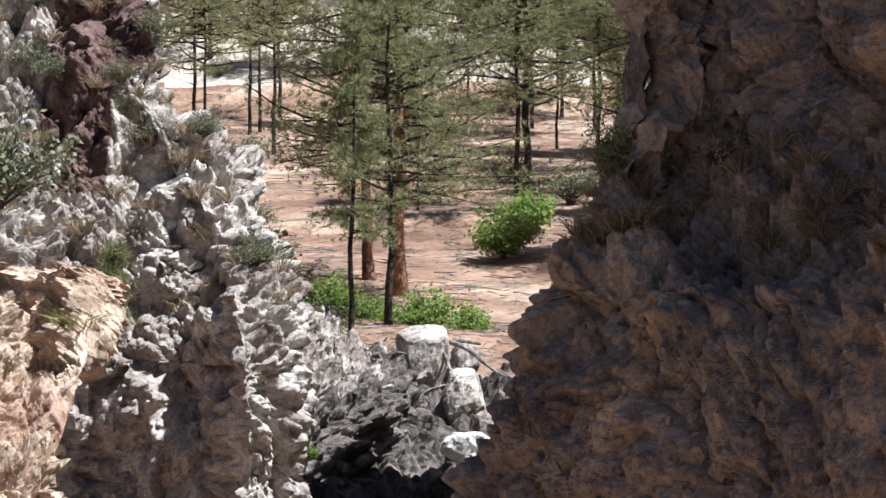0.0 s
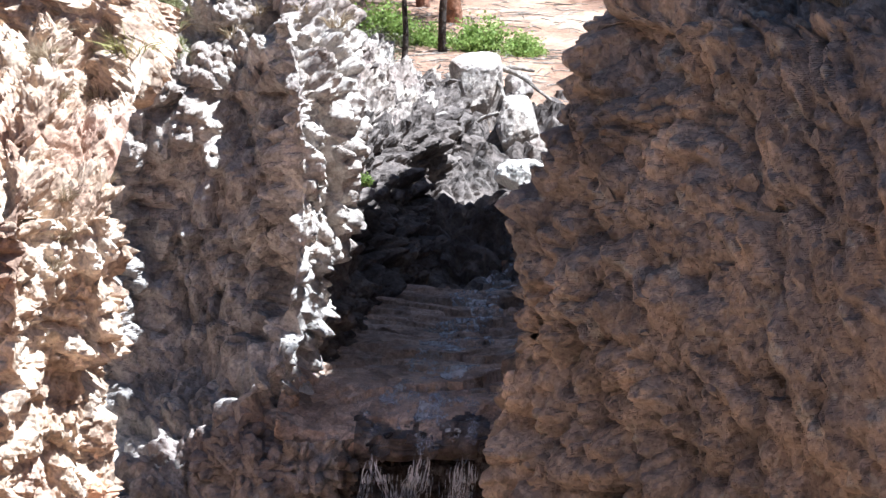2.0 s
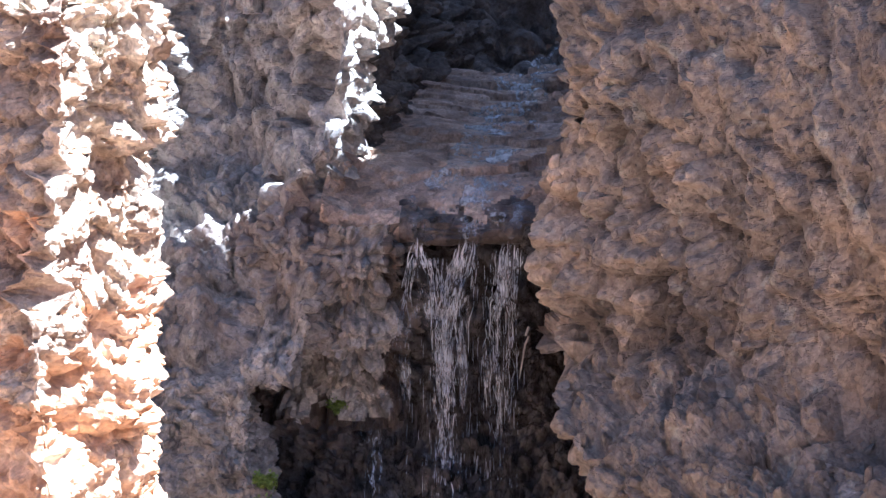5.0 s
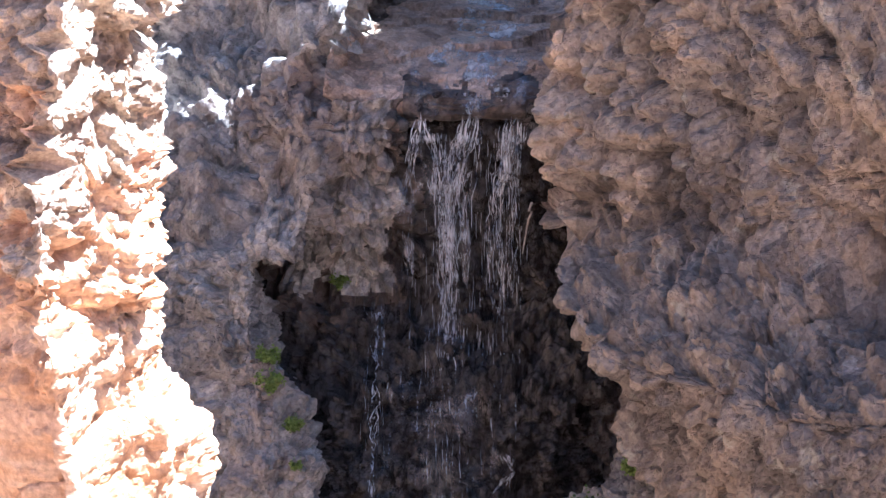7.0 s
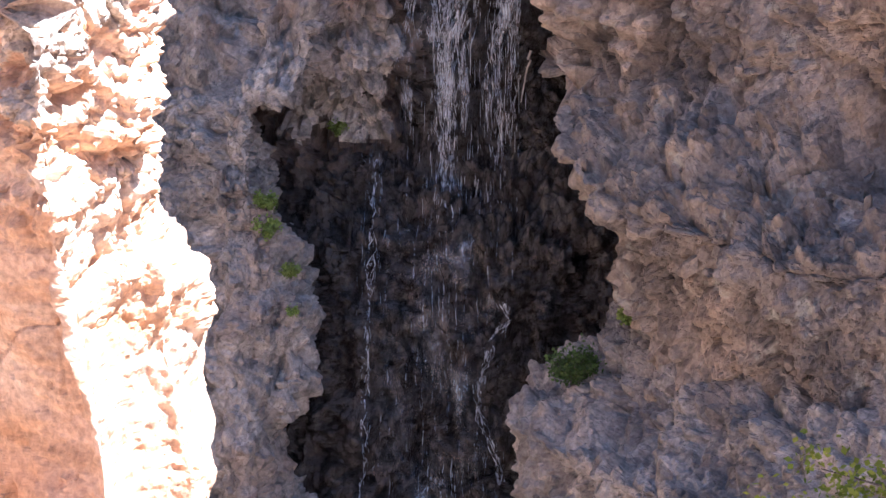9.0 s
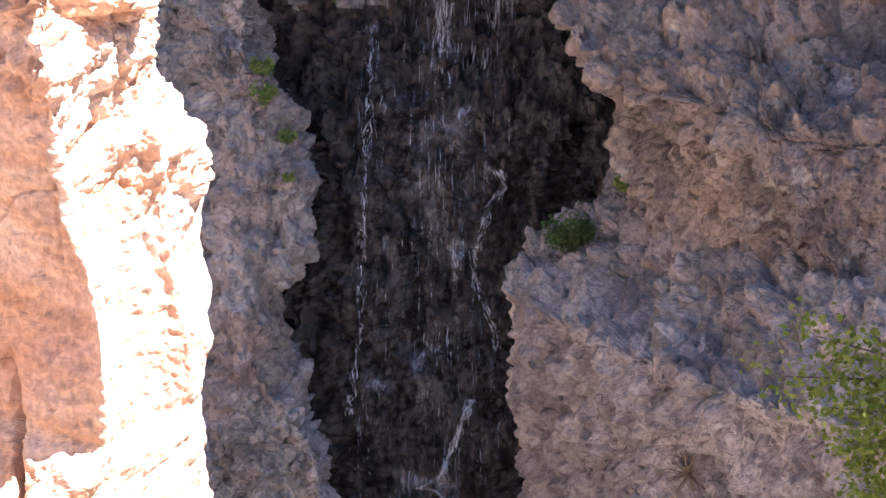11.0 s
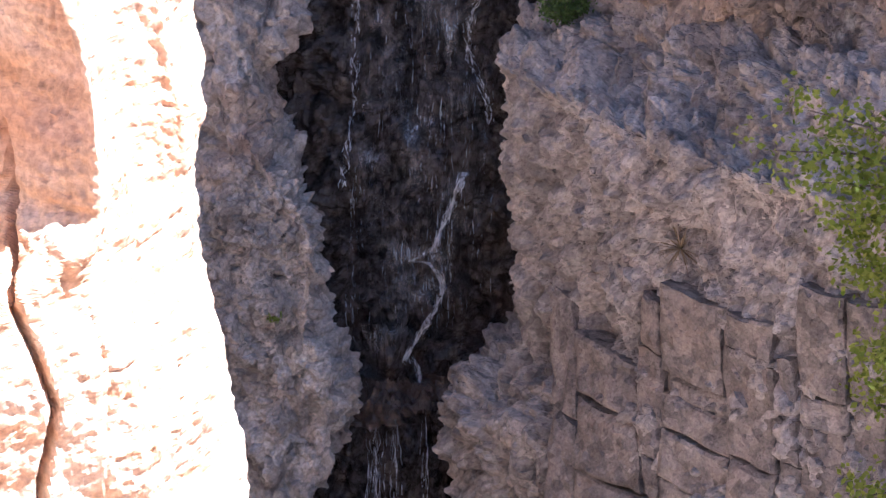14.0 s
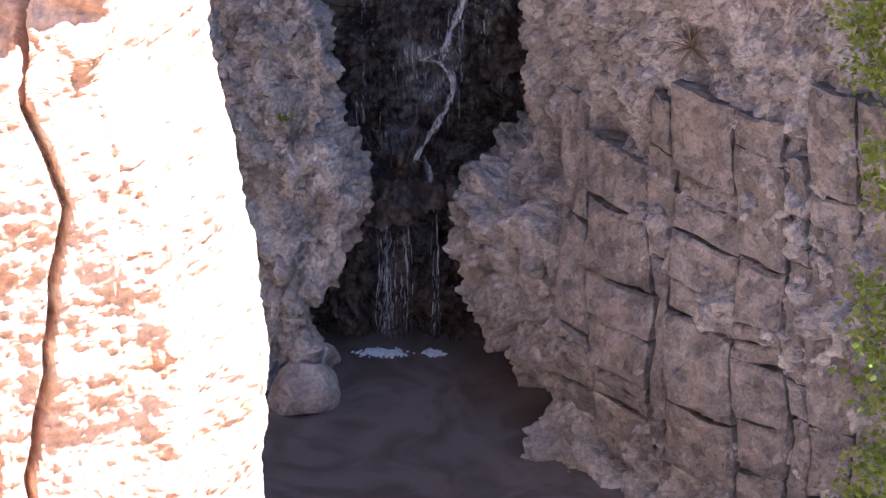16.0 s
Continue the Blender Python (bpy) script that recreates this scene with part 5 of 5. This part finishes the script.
for at, way in pick(rng, left_grid, 16, (-11, -4.0, 33, 44, 110)):
    root_at(copy_thing(sage, Matrix.Identity(4)), at, rng.uniform(0, 360), rng.uniform(0.35, 0.8))

dry = shrub("dry_bush", (0.6, 0.6, 0.8), 60, 900, 0.05, STRAW, 31, "leafless brown bush with dry twigs on the ledge")
for k, (at, way) in enumerate(pick(rng, right_grid, 12, (3.2, 10.5, 34.4, 37.4, 110))):
    root_at(dry if k == 0 else copy_thing(dry, Matrix.Identity(4)), at, rng.uniform(0, 360), rng.uniform(0.6, 1.1))
juniper = shrub("juniper_bush", (0.75, 0.7, 1.5), 40, 2600, 0.07, NEEDLE, 32, "dark green juniper bush on the edge of the ledge", "bush")
root_at(juniper, on(right_grid, 3.7, 36.2) + np.array((0, 1.0, 0)))
sapling = pine("pine_tree", 2.7, 0.06, 0.5, 0.55, 33, BACKLIT_BARK, "small dark juniper sapling rooted in a rock cleft", 0.9)
root_at(sapling, on(left_grid, -7.9, 31.6))
big_sage = copy_thing(sage, Matrix.Identity(4))
root_at(big_sage, (-10.0, 80.5, 35.8), 0, 2.0)

fern = shrub("green_fern", (0.35, 0.35, 0.6), 24, 700, 0.10, LEAF, 34, "green leafy plant growing from the damp rock wall", "plant")
WALL_PLANTS = [('l', -6.33, 16.53, 1.0), ('l', -6.43, 17.26, 0.8), ('l', -5.91, 15.7, 0.7), ('l', -6.12, 14.98, 0.5), ('l', -5.94, 6.19, 0.5), ('f', -5.19, 18.33, 0.7), ('m', 1.89, 15.56, 0.9), ('l', -2.81, 29.02, 0.6)]
for k, (which, x, z, s) in enumerate(WALL_PLANTS):
    grid = {"l": left_grid, "m": mound_grid, "f": face_grid, "r": right_grid}[which]
    root_at(fern if k == 0 else copy_thing(fern, Matrix.Identity(4)), on(grid, x, z), 70 * k, s)
mossy = shrub("green_bush", (0.6, 0.5, 1.0), 40, 1800, 0.09, leafy("damp_green_leaves", (0.06, 0.10, 0.03), (0.15, 0.22, 0.06), 0.35), 35, "green bush growing on the rock mound by the falls", "bush")
root_at(mossy, on(mound_grid, 0.69, 14.43) + np.array((0, 0.3, 0)))


def yucca(size, n, seed, label):
    rng = random.Random(seed)
    vs, fs = [], []
    for _ in range(n):
        d = Vector((rng.gauss(0, 1), rng.gauss(0, 1) - 0.3, rng.gauss(0.1, 0.8))).normalized()
        side = d.cross(Vector((0, 0, 1))).normalized() * size * 0.02
        droop = Vector((0, 0, -0.12 * size * rng.random()))
        b = len(vs)
        p = Vector((0, 0, 0.05))
        vs.extend([p - side, p + side, p + d * size * 0.6 + side * 0.7, p + d * size * 0.6 - side * 0.7, p + d * size * rng.uniform(0.8, 1.1) + droop])
        fs.extend([(b, b + 1, b + 2, b + 3), (b + 3, b + 2, b + 4)])
    me = bpy.data.meshes.new("yucca")
    me.from_pydata([tuple(v) for v in vs], [], fs)
    me.materials.append(STRAW)
    return tagged(new("yucca", me), label, "yucca")


y1 = yucca(0.75, 80, 1, "half-dead yucca with pale drooping leaves on the rock")
root_at(y1, on(mound_grid, 3.19, 10.88))
y2 = yucca(0.45, 60, 2, "small dry yucca on the rock wall")
root_at(y2, on(mound_grid, 5.55, 14.69))
y3 = yucca(0.6, 70, 3, "spiky yucca on the shaded cliff ledge")
root_at(y3, on(right_grid, 9.1, 40.2))


# ---------------------------------------------------------------- leafy tree beside the pool
def side_tree():
    """A box elder whose leafy boughs reach out from a trunk on the right bank."""
    rng = random.Random(77)
    root = new("boxelder_tree")
    vs, fs = [], []
    trunk = [(0.4, 0, -0.4), (0.3, 0, 3), (0.1, 0, 6), (0.2, 0, 9), (0.1, 0.1, 12), (0.3, 0, 14.5)]
    tube(trunk, [0.16, 0.13, 0.11, 0.09, 0.06, 0.03], 8, vs, fs)
    obj_of("trunk", vs, fs, TWIG, root, "", True)
    bv, bf, lv, lf = [], [], [], []
    for z, reach, rise, n in ((13.8, 2.5, 0.0, 110), (13.9, 1.9, 0.5, 150), (13.3, 1.7, 0.1, 170), (12.8, 1.3, -0.2, 150), (11.9, 1.15, 0.2, 170), (11.0, 1.0, 0.0, 150), (10.0, 0.8, 0.2, 130), (8.9, 0.9, 0.0, 150),
                              (8.2, 0.9, -0.1, 150), (7.2, 0.7, 0.2, 120), (6.0, 0.8, 0.1, 130), (5.0, 1.0, 0.2, 150), (3.8, 0.8, 0.0, 120), (12.0, -1.5, 0.8, 150), (9.0, -1.6, 0.5, 150), (6.5, -1.5, 0.5, 150)):
        start = Vector((0.15, 0, z - 0.5))
        end = start + Vector((-reach, rng.gauss(0, 0.5), rise + 0.4))
        mid = start.lerp(end, 0.5) + Vector((0, 0, 0.2))
        tube([start, mid, end], [0.03, 0.02, 0.006], 5, bv, bf)
        for _ in range(int(n * 2.8)):
            t = rng.random() ** 0.7
            c = start.lerp(mid, t * 2) if t < 0.5 else mid.lerp(end, t * 2 - 1)
            clump = Vector((math.sin(t * 23 + z), math.cos(t * 17 + z), math.sin(t * 31 + z * 2))) * 0.22
            p = c + clump + Vector((rng.gauss(0, .16), rng.gauss(0, .2), rng.gauss(-0.03, .15)))
            d = Vector((rng.gauss(0, 1), rng.gauss(0, 1), rng.gauss(-0.3, .6))).normalized()
            side = d.cross(Vector((rng.gauss(0, 1), rng.gauss(0, 1), rng.gauss(0, 1)))).normalized()
            ln = rng.uniform(0.08, 0.15)
            b = len(lv)
            lv.extend([p, p + d * ln * 0.5 + side * ln * 0.35, p + d * ln, p + d * ln * 0.5 - side * ln * 0.35])
            lf.append((b, b + 1, b + 2, b + 3))
    tagged(obj_of("branching", bv, bf, TWIG, root, "", True), kind="stuff")
    obj_of("foliage", lv, lf, leafy("boxelder_leaves", (0.14, 0.19, 0.02), (0.30, 0.34, 0.06), 0.5), root, "small bright green leaves")
    return tagged(root, "leafy bright green tree on the bank of the pool", "tree")


tree = side_tree()
tree.location = (8.05, 66.5, -3.9)
tree.scale = (1.45, 1.45, 1.45)


# ---------------------------------------------------------------- litter of the forest floor
def litter():
    rng = random.Random(90)
    vs, fs = [], []
    for _ in range(1600):
        y = 117 + 100 * rng.random() ** 1.5
        x = rng.uniform(-0.07, 0.06) * y
        z = ground_z(x, y) + 0.02 + 0.35 * float(fbm(np.array([[x / 9, y / 9, ground_z(x, y) / 9]]), 3, 4)[0])
        a, ln = rng.uniform(0, math.pi), rng.uniform(0.15, 0.9)
        d = Vector((math.cos(a), math.sin(a), rng.gauss(0, 0.06))) * ln
        p = Vector((x, y, z))
        tube([p - d, p + d * 0.2 + Vector((0, 0, 0.03)), p + d], [0.012, 0.02, 0.008], 4, vs, fs)
    ob = obj_of("forest_litter", vs, fs, LOGWOOD, None, "", True)
    return tagged(ob, "fallen twigs and branches on the forest floor", "litter", kind="stuff")


litter()
rng = random.Random(91)
for k in range(26):
    y = rng.uniform(216, 285)
    x = rng.uniform(-0.085, 0.05) * y
    o = copy_thing(sage, Matrix.Identity(4))
    stand(o, x, y, rng.uniform(0, 360), rng.uniform(0.8, 2.0))
for k in range(22):
    y = rng.uniform(225, 290)
    x = rng.uniform(-0.085, 0.05) * y
    boulder("boulder", (x, y, ground_z(x, y) - 0.4), (rng.uniform(1, 3), rng.uniform(1, 2.5), rng.uniform(0.8, 2.2)), PALE, "pale outcrop boulder on the far hillside", 100 + k, rng.uniform(0, 360))
